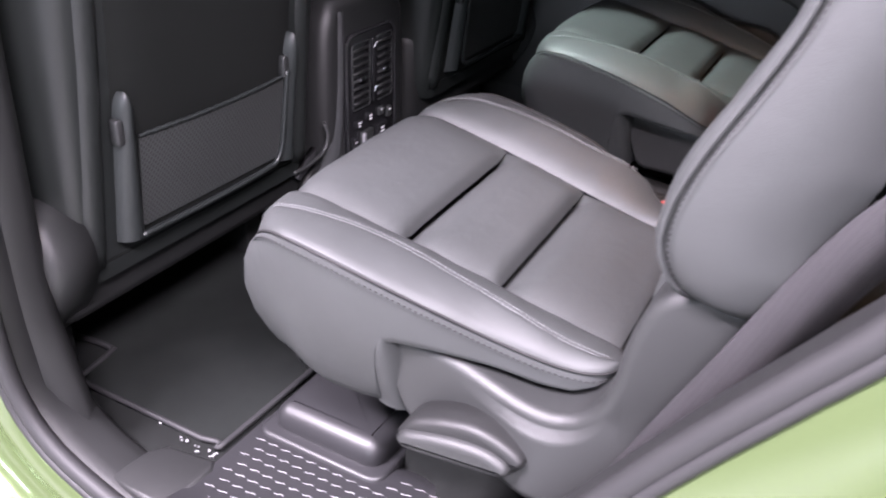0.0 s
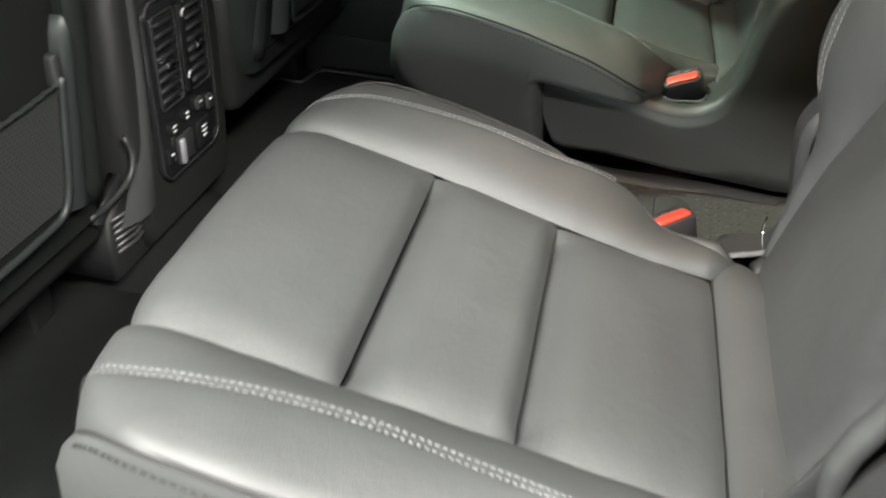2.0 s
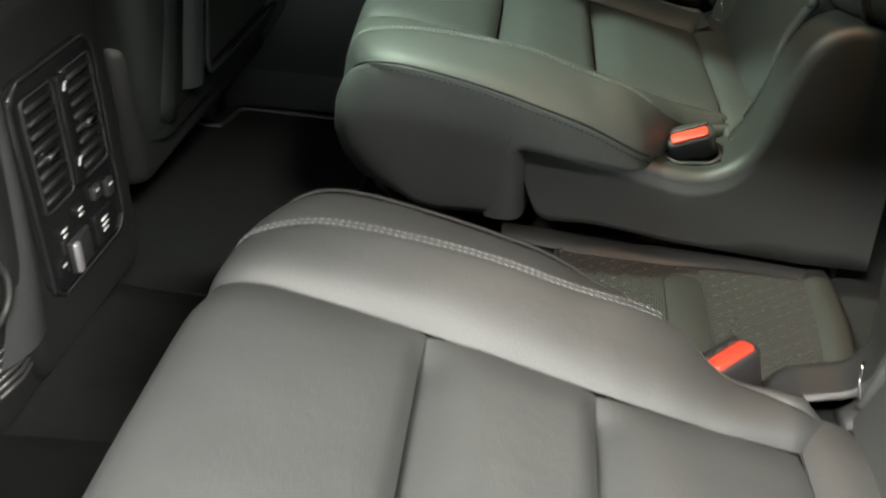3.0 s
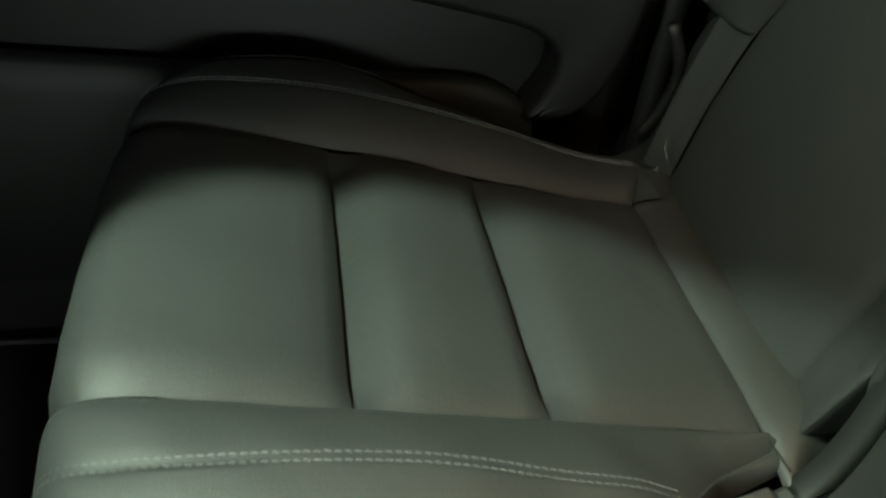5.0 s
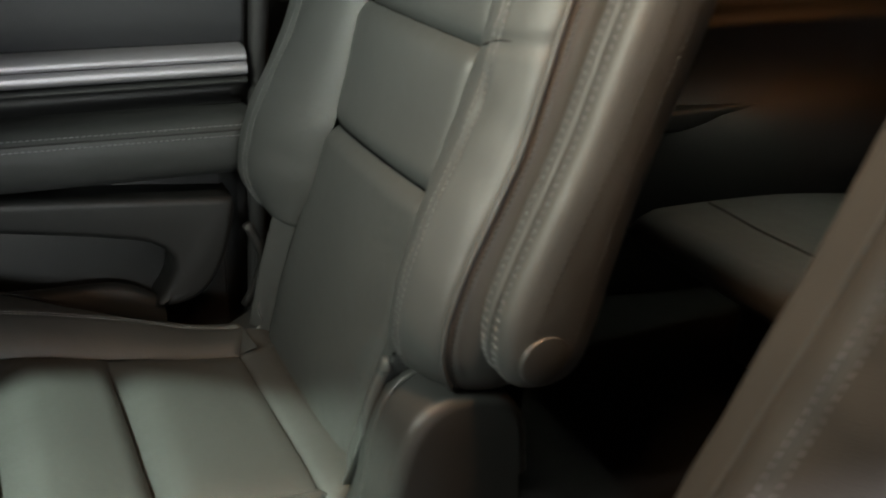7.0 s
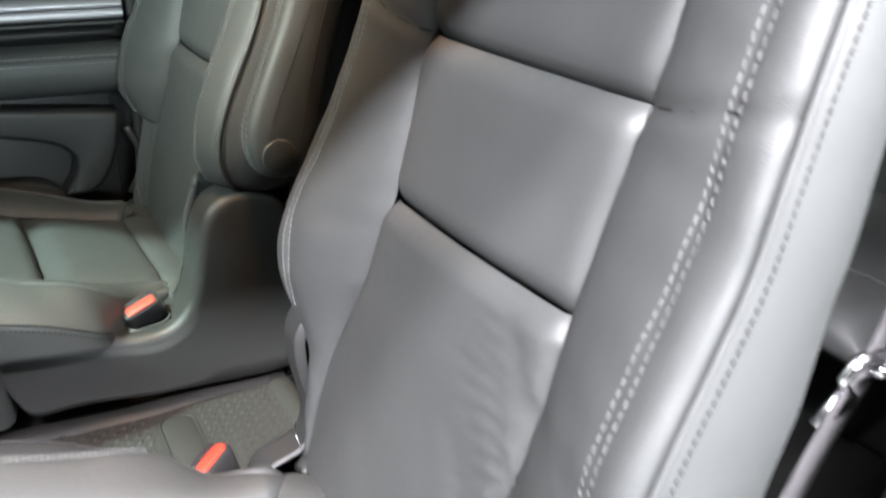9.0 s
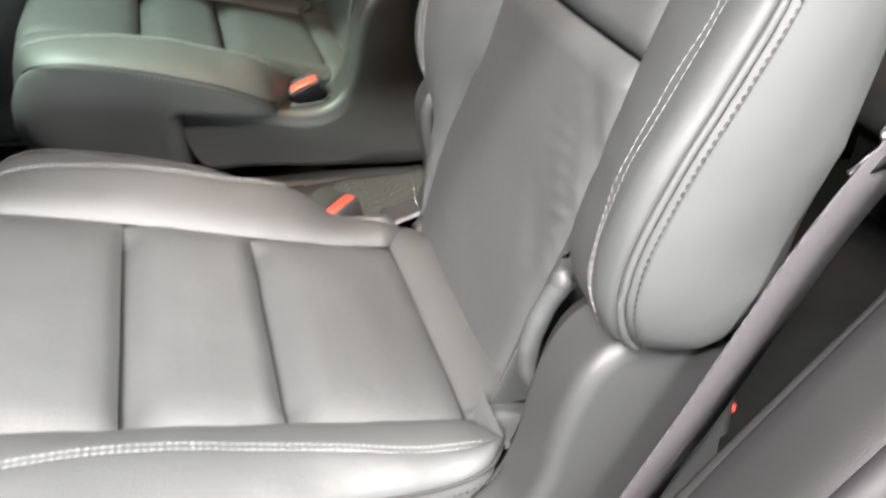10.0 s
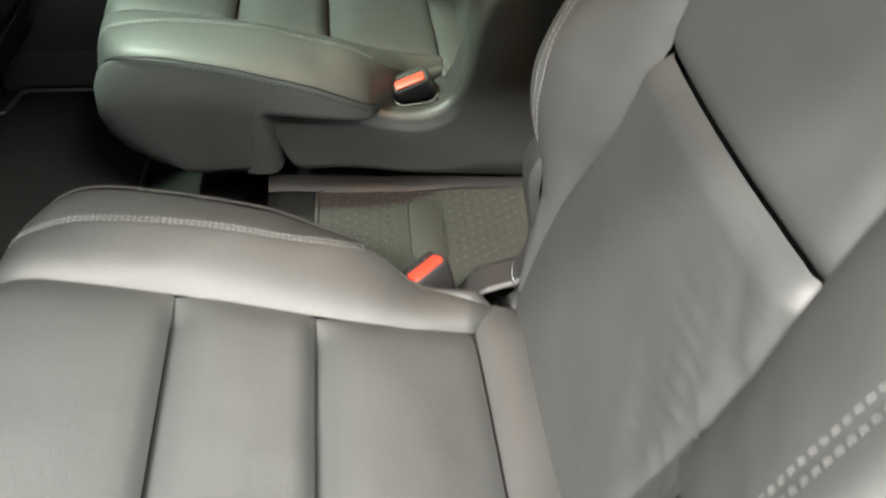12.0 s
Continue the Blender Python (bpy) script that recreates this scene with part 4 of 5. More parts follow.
def between_seats():
    root = thing("centre_floor_liner", (0, 0, 0.131), "ribbed grey rubber liner between the seats with a small hatch", "floor liner", kind="structure")
    part("liner", slab(rounded(-0.15, -0.13, 0.115, 0.135, 0.03, 6), "z", 0.131, 0.14, 0.004, 3), RUBMAT, root)
    rim = crom([(x, y, 0.14) for x, y in rounded(-0.15, -0.13, 0.115, 0.135, 0.03, 6)] + [(0.115, 0.105, 0.14)], 120)[:-1]
    part("liner_rim", tube(rim, 0.003, 6, closed=True), RUBMAT, root)
    lip = [(0.118, 0.1402), (0.123, 0.1445), (0.131, 0.1472), (0.141, 0.1475), (0.147, 0.144), (0.148, 0.132)]
    part("liner_lip", grid([[(x, y + 0.003 * math.sin(x * 23), z + 0.0015 * math.sin(x * 31 + 1)) for y, z in lip] for x in np.linspace(-0.21, 0.125, 26)]), LINER_EDGE, root, "soft raised edge of the liner")
    part("liner_lip", grid([[(y - 0.02 + 0.004 * math.sin(v * 19), v, z + 0.001 * math.sin(v * 40)) for y, z in lip] for v in np.linspace(-0.13, 0.147, 22)]), LINER_EDGE, root, "soft raised edge of the liner")
    part("hatch_lid", slab(rounded(-0.041, -0.02, -0.003, 0.1, 0.017, 8), "z", 0.139, 0.142, 0.0006, 2), LID, root, "small flush hatch lid")
    part("hatch_groove", tube([(x, y, 0.1408) for x, y in rounded(-0.0425, -0.0215, -0.0015, 0.1015, 0.018, 8)], 0.0014, 6, closed=True), BLACK_THREAD, root)
    bm = bmesh.new()
    for i in range(22):
        for j in range(16):
            x, y = -0.135 + i * 0.0112, -0.115 + j * 0.0152 + (0.0076 if i % 2 else 0)
            if -0.052 < x < 0.008 and -0.026 < y < 0.106:
                continue
            tube([(x - 0.0032, y - 0.0022, 0.1402), (x + 0.0032, y + 0.0022, 0.1402)], 0.0008, 4, bm)
    tagged(part("rib_relief", bm, RUBRIB, root), kind="stuff")
    lb = thing("floor_bracket", (0.125, 0.165, 0.132), "small dark seat latch bracket on the floor", "bracket")
    part("loop", tube(crom([(0.1, 0.15, 0.133), (0.1, 0.148, 0.165), (0.118, 0.146, 0.178), (0.136, 0.145, 0.165), (0.137, 0.146, 0.133)], 24), 0.005, 8), DARK, lb)
    part("hook", slab([(0.078, 0.133), (0.095, 0.133), (0.094, 0.158), (0.086, 0.166), (0.079, 0.158)], "y", 0.148, 0.162, 0.003, 2), COVER, lb)


between_seats()

# pale grit on the carpet beside the tread
random.seed(11)
bm = bmesh.new()
for x, y in ((-0.52, -0.592), (-0.478, -0.597), (-0.466, -0.601), (-0.452, -0.599), (-0.446, -0.604), (-0.436, -0.597), (-0.43, -0.602), (-0.424, -0.598)):
    for k in range(2):
        c, r = Vector((x + random.uniform(-0.004, 0.004), y + random.uniform(-0.004, 0.004), 0.0075)), random.uniform(0.0012, 0.0022)
        bmesh.ops.create_icosphere(bm, subdivisions=1, radius=r, matrix=Matrix.Translation(c) @ Matrix.Diagonal((1.3, 0.8, 0.5, 1)))
tagged(part("grit", bm, WAVE, floor, "pale crumbs of grit"), kind="stuff")

# ---- the car's near side round the open door ----
LOOP = [(-0.602, 0.35), (-0.6, 0.22), (-0.592, 0.12), (-0.555, 0.06), (-0.485, 0.025), (-0.4, 0.008), (-0.25, 0.01), (-0.13, 0.05), (-0.03, 0.165), (0.06, 0.3), (0.11, 0.376), (0.16, 0.447), (0.2, 0.505), (0.262, 0.62), (0.3, 0.75),
        (0.305, 0.9), (0.27, 1.02), (0.16, 1.085), (-0.1, 1.1), (-0.35, 1.095), (-0.5, 1.05), (-0.565, 0.9), (-0.592, 0.65)]
loop = crom(LOOP + [LOOP[0]], 161)[:-1]


def ring_out(pts, d):
    e = np.roll(pts, -1, 0) - np.roll(pts, 1, 0)
    e /= np.linalg.norm(e, axis=1)[:, None]
    return pts + np.stack([e[:, 1], -e[:, 0]], 1) * d


def body_side(sd, name, label):
    root = thing(name, (-0.2, sd * 0.74, 0.0), label, "car body", kind="structure")
    R = lambda d, y: [(x, sd * y, z) for x, z in ring_out(loop, d)]
    part("inner_trim", grid([R(0.12, 0.6), R(0.05, 0.63), R(0.02, 0.636), R(0.009, 0.645), R(0.004, 0.66), R(0.001, 0.685), R(0.0, 0.7), R(0.004, 0.708)], close=True), DARK, root, "grained dark opening trim")
    part("door_seal", tube([(x, sd * 0.716, z) for x, z in ring_out(loop, 0.003)], 0.0105, 10, closed=True, up=(0, 1, 0)), RUBBER, root, "black rubber door seal")
    part("seal_lip", tube([(x, sd * 0.7235, z) for x, z in ring_out(loop, 0.0125)], 0.0055, 8, closed=True, up=(0, 1, 0)), RUBBER, root)
    out = []
    for d, y in ((0.014, 0.714), (0.019, 0.727), (0.05, 0.73), (0.075, 0.735), (0.085, 0.75), (0.09, 0.79), (0.1, 0.805), (0.16, 0.82), (0.3, 0.82), (0.5, 0.8)):
        out.append([(x, sd * (y - 0.35 * max(0, z - 1.1)), min(z, 1.1 + 0.35 * max(0, z - 1.1))) if z < 1.24 else (x, sd * (y - 0.05), 1.149) for x, _, z in R(d, y)])
    part("painted_flange", grid(out, close=True), PAINT, root, "pale green painted body flange")
    return root


body_side(-1, "body_side_near", "pale green car body round the open rear door with black rubber seal")

# quarter trim behind the seat on the door side, and the pillar ahead
qt = thing("quarter_trim", (0.2, -0.66, 0.2), "grained grey plastic quarter trim behind the seat", "car trim", kind="structure")
rows = []
for x, z in crom([(-0.02, 0.17), (0.05, 0.28), (0.1, 0.355), (0.15, 0.425), (0.2, 0.495), (0.258, 0.61), (0.296, 0.75), (0.3, 0.9), (0.28, 1.03)], 60):
    rows.append([(x + a, y, z - d) for y, d, a in ((-0.7, 0.008, 0.0), (-0.692, 0.002, 0.0), (-0.684, 0.0, 0.0), (-0.677, 0.004, 0.0), (-0.674, 0.012, 0.001), (-0.672, 0.018, 0.002), (-0.669, 0.014, 0.003), (-0.664, 0.011, 0.004), (-0.652, 0.014, 0.005), (-0.638, 0.021, 0.006), (-0.627, 0.029, 0.008), (-0.62, 0.038, 0.011), (-0.616, 0.05, 0.016), (-0.6145, 0.075, 0.026), (-0.614, 0.12, 0.05), (-0.612, 0.24, 0.12))])
part("trim_panel", grid(rows), QTRIM, qt)

bp = thing("b_pillar_trim", (-0.66, -0.66, 0.1), "dark grained centre pillar trim", "car trim", kind="structure")
rows = []
for z in np.linspace(0.03, 1.1, 22):
    lean = 0.045 * (z - 0.1) + 0.06 * max(0, 0.2 - z) / 0.2
    rows.append([(-0.598 + lean * 0.4, -0.685, z), (-0.592 + lean, -0.665, z), (-0.603 + lean, -0.645, z), (-0.64, -0.628, z), (-0.72, -0.618, z), (-0.8, -0.64, z)])
part("trim_panel", grid(rows), DARK, bp)

# ---- front seats from behind ----


def front_seat(yc, sd, label):
    """sd: the sign of y towards the car's middle."""
    root = thing("front_seat", (-0.7, yc, 0.0), label, "car seat", "front seats")
    Y = lambda v: yc + sd * v
    X = lambda z: -0.6 + 0.12 * (z - 0.2)
    rows = []
    for z in np.concatenate([[0.175, 0.18, 0.19, 0.21], np.linspace(0.24, 0.8, 18), [0.84, 0.87, 0.89]]):
        w = 0.232 - 0.03 * max(0, (z - 0.5) / 0.4) - 0.05 * max(0, (z - 0.8) / 0.09) ** 2 - 0.012 * max(0, (0.2 - z) / 0.025)
        b = X(z)
        row = []
        for a in np.linspace(-1, 1, 41):
            v = w * math.sin(a * math.pi / 2) if abs(a) < 1 else w * a
            k = abs(a)
            x = b - 0.16 * max(0, (k - 0.62) / 0.38) ** 2.2
            row.append((x, Y(v), z))
        rows.append(row)
    part("seat_back_shell", grid(rows), SEAT_BACK, root, "grey leather-wrapped seat back")
    # recessed black hard panel with the net pocket
    rows = []
    for z in np.linspace(0.215, 0.83, 24):
        rows.append([(X(z) + 0.011 * (1 - (abs(v) / 0.152) ** 8), Y(v), z) for v in np.linspace(-0.152, 0.152, 25)])
    part("back_panel", grid(rows), RECESS, root, "black hard back panel")
    rows = []
    for z in np.linspace(0.232, 0.352, 12):
        f = (z - 0.232) / 0.12
        rows.append([(X(z) + 0.014 + 0.008 * f * (1 - (v / 0.128) ** 2), Y(v), z) for v in np.linspace(-0.128, 0.128, 25)])
    part("pocket_net", grid(rows), NET, root, "black elastic net pocket")
    top = [(X(0.352) + 0.0145 + 0.008 * (1 - (v / 0.128) ** 2), Y(v), 0.352 + 0.0007 * math.sin(v * 420)) for v in np.linspace(-0.128, 0.128, 80)]
    part("elastic_edge", tube(top, 0.0024, 6), POST, root)
    for e in (-1, 1):
        rows = []
        for z in list(np.linspace(0.222, 0.385, 12)) + [0.392, 0.398, 0.403, 0.4065, 0.4085]:
            k = (z - 0.222) / 0.184
            cap = 1 if z < 0.386 else math.sqrt(max(0.01, 1 - ((z - 0.385) / 0.0236) ** 2))
            wd = (0.019 - 0.009 * k) * cap
            rows.append([(X(z) + 0.004 + (0.008 + 0.01 * cap) * math.sin(math.pi * q) ** 0.6, Y(e * (0.142 + 0.002 * k) + wd * (q - 0.5) * 2), z) for q in np.linspace(0, 1, 11)])
        part("pocket_post", grid(rows), POST, root, "tapered moulded pocket post")
        part("pocket_clip", slab([(Y(e * 0.142) - 0.0145 + q, r) for q, r in rounded(-0.005, 0.35, 0.005, 0.38, 0.004)], "x", X(0.37) + 0.006, X(0.37) + 0.018, 0.002, 2), COVER, root)
    rim = crom([(0.129, 0.36), (0.127, 0.3), (0.124, 0.25), (0.116, 0.232), (0.1, 0.225), (0.0, 0.222), (-0.135, 0.224)], 50)
    part("pocket_rim", tube([(X(z) + 0.019, Y(v), z) for v, z in rim], 0.0038, 8), POST, root, "moulded rim round the net")
    # rolled leather edges beside the hard panel
    for e in (-1, 1):
        roll = [(X(z) - 0.009, Y(e * (0.177 + 0.05 * max(0, 0.45 - z) - 0.02 * max(0, z - 0.45))), z) for z in np.linspace(0.2, 0.84, 30)]
        part("edge_roll", tube(roll, 0.0165, 14), SEAT_BACK, root, "rolled leather edge")
    # carpet flap and side shield
    rows = [[(-0.6 + 0.012 * f - 0.05 * f * f, Y(v), 0.205 - 0.03 * f - 0.004 * math.sin(v * 30) * f) for v in np.linspace(-0.2, 0.205, 22)] for f in np.linspace(0, 1, 6)]
    part("lower_flap", grid(rows), MAT, root)
    sh = crom([(-0.76, 0.1), (-0.74, 0.22), (-0.715, 0.275), (-0.68, 0.3), (-0.645, 0.297), (-0.607, 0.28), (-0.582, 0.235), (-0.589, 0.19), (-0.622, 0.14), (-0.68, 0.09), (-0.76, 0.1)], 50)[:-1]
    part("side_shield", slab([tuple(q) for q in sh], "y", Y(-0.2), Y(-0.262), 0.022, 6), COVER, root, "rounded plastic recliner shield")
    part("seat_base", box(-1.15, yc - 0.23, 0.12, -0.62, yc + 0.23, 0.3, 0.02), DARK, root)
    part("seat_track", box(-1.1, Y(-0.19) - 0.02, 0.004, -0.7, Y(-0.19) + 0.02, 0.13, 0.004), DARK, root)
    part("seat_track", box(-1.1, Y(0.19) - 0.02, 0.004, -0.7, Y(0.19) + 0.02, 0.13, 0.004), DARK, root)
    if sd > 0:
        hk = crom([(-0.606, Y(0.262), 0.232), (-0.6, Y(0.264), 0.21), (-0.6, Y(0.25), 0.188), (-0.602, Y(0.21), 0.178), (-0.604, Y(0.18), 0.178)], 18)
        part("grab_hook", tube(hk, 0.0035, 8), COVER, root, "curved trim hook")
        part("corner_wedge", slab([(Y(0.19), 0.165), (Y(0.245), 0.195), (Y(0.235), 0.175), (Y(0.2), 0.155)], "x", -0.62, -0.606, 0.003, 2), TREAD, root)
    else:
        hk = crom([(-0.64, Y(0.2), 0.3), (-0.632, Y(0.165), 0.26), (-0.63, Y(0.155), 0.21), (-0.635, Y(0.19), 0.165)], 18)
        part("side_hoop", tube(hk, 0.009, 8), COVER, root, "curved side hoop")
    return root


front_seat(-0.39, 1, "black front seat back with elastic net pocket")
front_seat(0.39, -1, "black front seat back with elastic net pocket")

# ---- rear end of the centre console ----


def console():
    root = thing("centre_console", (-0.75, 0, 0.0), "dark centre console end with air vents and charging sockets", "console")
    o = [(-0.1, 0.06), (-0.115, 0.12), (-0.118, 0.25), (-0.11, 0.36), (-0.09, 0.4), (0.09, 0.4), (0.11, 0.36), (0.118, 0.25), (0.115, 0.12), (0.1, 0.06)]
    part("console_body", slab(o, "x", -1.3, -0.634, 0.02, 5), DARK, root)
    rows = []
    for z in np.linspace(0.115, 0.385, 22):
        k = (0.385 - z) / 0.27
        y1 = -0.066 - 0.014 * k ** 3
        wd = 0.02 + 0.012 * k + 0.034 * k ** 4
        rows.append([(-0.642 + 0.012 * math.sin(math.pi * (0.15 + 0.85 * f)), y1 - wd * f, z) for f in np.linspace(0, 1, 8)])
    part("side_trim", grid(rows), EDGE, root, "satin grey console edge trim")
    fo = rounded(-0.072, 0.135, 0.066, 0.345, 0.022, 6)
    part("fascia", slab(fo, "x", -0.64, -0.626, 0.004, 3), GLOSS, root, "gloss black fascia")
    rim = crom([(-0.6255, y, z) for y, z in fo] + [(-0.6255, *fo[0])], 120)[:-1]
    part("fascia_rim", tube(rim, 0.0016, 6, closed=True, up=(1, 0, 0)), TREAD, root)
    for y0, y1 in ((-0.06, -0.012), (0.008, 0.054)):
        v = part("vent", slab(rounded(y0, 0.222, y1, 0.33, 0.006), "x", -0.632, -0.6245, 0.002, 2), GLOSS, root, "air vent grille")
        fr = [(-0.6235, y, z) for y, z in rounded(y0, 0.222, y1, 0.33, 0.006)]
        part("vent_frame", tube(fr, 0.0013, 6, closed=True, up=(1, 0, 0)), COVER, v)
        for k in range(8):
            z = 0.232 + k * 0.0125
            part("slat", slab([(y0 + 0.004, z - 0.002), (y1 - 0.004, z - 0.002), (y1 - 0.004, z + 0.002), (y0 + 0.004, z + 0.002)], "x", -0.628, -0.6215, 0.001, 1), DARK, v)
        part("thumb_wheel", box(-0.624, (y0 + y1) / 2 - 0.007, 0.268, -0.617, (y0 + y1) / 2 + 0.007, 0.276, 0.002), CHROME, v)
    part("vent_divider", box(-0.626, -0.009, 0.225, -0.619, 0.005, 0.33, 0.002), GLOSS, root)
    for z in (0.316, 0.243):
        part("divider_mark", tube([(-0.6185, -0.004, z), (-0.618, -0.002, z + 0.006), (-0.6185, 0.002, z + 0.007)], 0.001, 5), MARK, root)
    # sockets and switches
    for y, z, w, h, m in ((-0.045, 0.196, 0.016, 0.012, GLOSS), (-0.014, 0.2, 0.012, 0.012, GLOSS), (0.02, 0.2, 0.013, 0.014, COVER), (0.045, 0.192, 0.013, 0.018, COVER), (-0.022, 0.162, 0.034, 0.034, COVER), (0.022, 0.162, 0.032, 0.034, GLOSS), (-0.056, 0.165, 0.014, 0.02, GLOSS)):
        part("socket", box(-0.627, y - w / 2, z - h / 2, -0.621, y + w / 2, z + h / 2, 0.0015), m, root)
    for y, z, w in ((-0.045, 0.199, 0.009), (-0.045, 0.193, 0.006), (-0.014, 0.203, 0.007), (-0.014, 0.197, 0.007), (0.022, 0.17, 0.012), (0.022, 0.164, 0.012), (0.022, 0.158, 0.009), (-0.056, 0.168, 0.006), (0.02, 0.203, 0.006), (0.045, 0.196, 0.007)):
        part("marking_bar", box(-0.6212, y - w / 2, z - 0.0011, -0.6203, y + w / 2, z + 0.0011, 0), MARK, root)
    part("usb_door", box(-0.626, -0.038, 0.146, -0.617, -0.03, 0.178, 0.002), SATIN, root)
    # finned floor duct at the foot
    d = part("floor_duct", slab([(-0.16, 0.05), (-0.08, 0.05), (-0.078, 0.14), (-0.088, 0.15), (-0.135, 0.144), (-0.16, 0.128)], "x", -0.9, -0.648, 0.008, 3), DARK, root, "ribbed floor air duct")
    for k in range(6):
        z = 0.088 + 0.0085 * k
        part("fin", tube([(-0.649, -0.152, z - 0.002), (-0.644, -0.12, z - 0.003), (-0.646, -0.086, z + 0.002)], 0.0026, 6), BUCKLE, d)
    root.location.x += 0.026
    root.location.z += 0.008


console()

# ---- the closed far door ----


def far_door():
    root = thing("door_1", (-0.25, 0.66, 0.1), "closed dark rear door panel with silver strip and stitched armrest", "car door", kind="structure")
    x0, x1 = -0.72, 0.06

    def run(prof, wave=0.0, xa=x0, xb=x1, n=30, slope=0.0):
        rows = []
        for x in np.linspace(xa, xb, n):
            rows.append([(x, y + wave * math.sin((x - xa) * 3), z + slope * (x - 0.03)) for y, z in prof])
        return grid(rows)
    c = lambda pts, n=24: [tuple(q) for q in crom(pts, n)]
    part("upper_trim", run(c([(0.70, 0.78), (0.655, 0.76), (0.64, 0.72), (0.637, 0.64), (0.64, 0.59), (0.652, 0.569)])), DOOR_UPPER, root, "soft grained upper door trim")
    part("silver_strip", run(c([(0.655, 0.5675), (0.634, 0.566), (0.6265, 0.5625), (0.6235, 0.558), (0.624, 0.554), (0.6275, 0.5525)], 18)), SATIN, root, "satin silver trim strip")
    part("silver_strip", run(c([(0.6275, 0.5515), (0.6225, 0.549), (0.6205, 0.544), (0.622, 0.539), (0.629, 0.5355)], 16)), SATIN, root, "satin silver trim strip")
    part("lower_bead", run(c([(0.64, 0.5345), (0.6245, 0.5335), (0.621, 0.5305), (0.6245, 0.527), (0.645, 0.5255)], 14)), GREY_TRIM, root)
    part("grip_recess", run(c([(0.645, 0.526), (0.668, 0.518), (0.67, 0.506), (0.655, 0.497)], 14)), DARK, root)
    part("armrest_pad", run(c([(0.66, 0.495), (0.635, 0.4975), (0.61, 0.494), (0.599, 0.484), (0.595, 0.47), (0.595, 0.455), (0.6, 0.438), (0.612, 0.426), (0.64, 0.418), (0.66, 0.416)], 36), slope=-0.015), LEATHER, root, "padded leather door armrest")
    bm = bmesh.new()
    for off, y in ((0.0055, 0.5993), (-0.0055, 0.5957)):
        stitches([(x, y - 0.001, 0.481 + off - 0.015 * (x - 0.03)) for x in np.linspace(x0, x1, 60)], 0.004, 0.002, 0.0006, (0, -0.0008, 0), 0, bm)
    part("stitching", bm, THREAD, root, "grey armrest stitching")
    part("armrest_seam", tube([(x, 0.5975, 0.481 - 0.015 * (x - 0.03)) for x in np.linspace(x0, x1, 40)], 0.0012, 5), BLACK_THREAD, root)
    # lower panel: a ledge that turns down behind the open map pocket
    ledge = [(-0.72, 0.476), (-0.3, 0.43), (-0.1, 0.408), (0.02, 0.3945), (0.031, 0.391), (0.034, 0.38), (0.029, 0.35), (0.02, 0.32), (0.005, 0.289), (-0.012, 0.27), (-0.032, 0.262), (-0.055, 0.26), (-0.066, 0.263)]
    mouth = crom([(-0.063, 0.27), (-0.052, 0.285), (-0.0435, 0.305), (-0.0425, 0.322), (-0.05, 0.336), (-0.075, 0.351), (-0.135, 0.366), (-0.22, 0.383), (-0.4, 0.415), (-0.72, 0.46)], 50)
    part("lower_panel", slab([tuple(q) for q in crom(ledge, 60)] + [tuple(q) for q in mouth], "y", 0.668, 0.611, 0.009, 5), DARK, root, "moulded panel round the map pocket")
    part("pocket_back", box(-0.72, 0.662, 0.04, 0.03, 0.671, 0.46, 0.003), DARK, root)
    rows = []
    for x in np.linspace(x0, -0.055, 40):
        zt = 0.292 - 0.06 * (x + 0.06) - 0.03 * max(0, (x + 0.12) / 0.065) ** 2
        rows.append([(x, 0.645, zt - 0.004), (x, 0.638, zt), (x, 0.63, zt), (x, 0.623, zt - 0.006), (x, 0.617, zt - 0.03), (x, 0.614, 0.2), (x, 0.62, 0.12), (x, 0.632, 0.05)])
    part("map_pocket", grid(rows), DARK, root, "dark map pocket front")
    part("kick_panel", box(-1.6, 0.628, -0.02, 1.2, 0.69, 0.14, 0.008), DARK, root)
    part("backing", box(-1.4, 0.672, 0.0, 0.1, 0.69, 0.64, 0.002), DARK, root)
    # end of the panel and pillar behind
    pil = thing("pillar_trim", (0.2, 0.66, 0.1), "dark rear pillar and quarter trim", "car trim", kind="structure")
    rows = [[(x, 0.665 - 0.02 * min(1, (x - 0.06) / 0.4), z) for z in np.linspace(0.1, 1.1, 16)] for x in np.linspace(0.05, 0.5, 10)]
    part("trim_panel", grid(rows), DARK, pil)
    part("seal", tube([(0.055 + 0.05 * (z - 0.1), 0.64, z) for z in np.linspace(0.1, 1.05, 20)], 0.012, 8), RUBBER, pil)
    part("latch_cover", tube(crom([(0.03, 0.57, 0.27), (0.045, 0.565, 0.3), (0.05, 0.56, 0.34), (0.035, 0.56, 0.38)], 14), 0.006, 8), DARK, pil)


far_door()

# ---- third row, seen through the gap between the backs ----


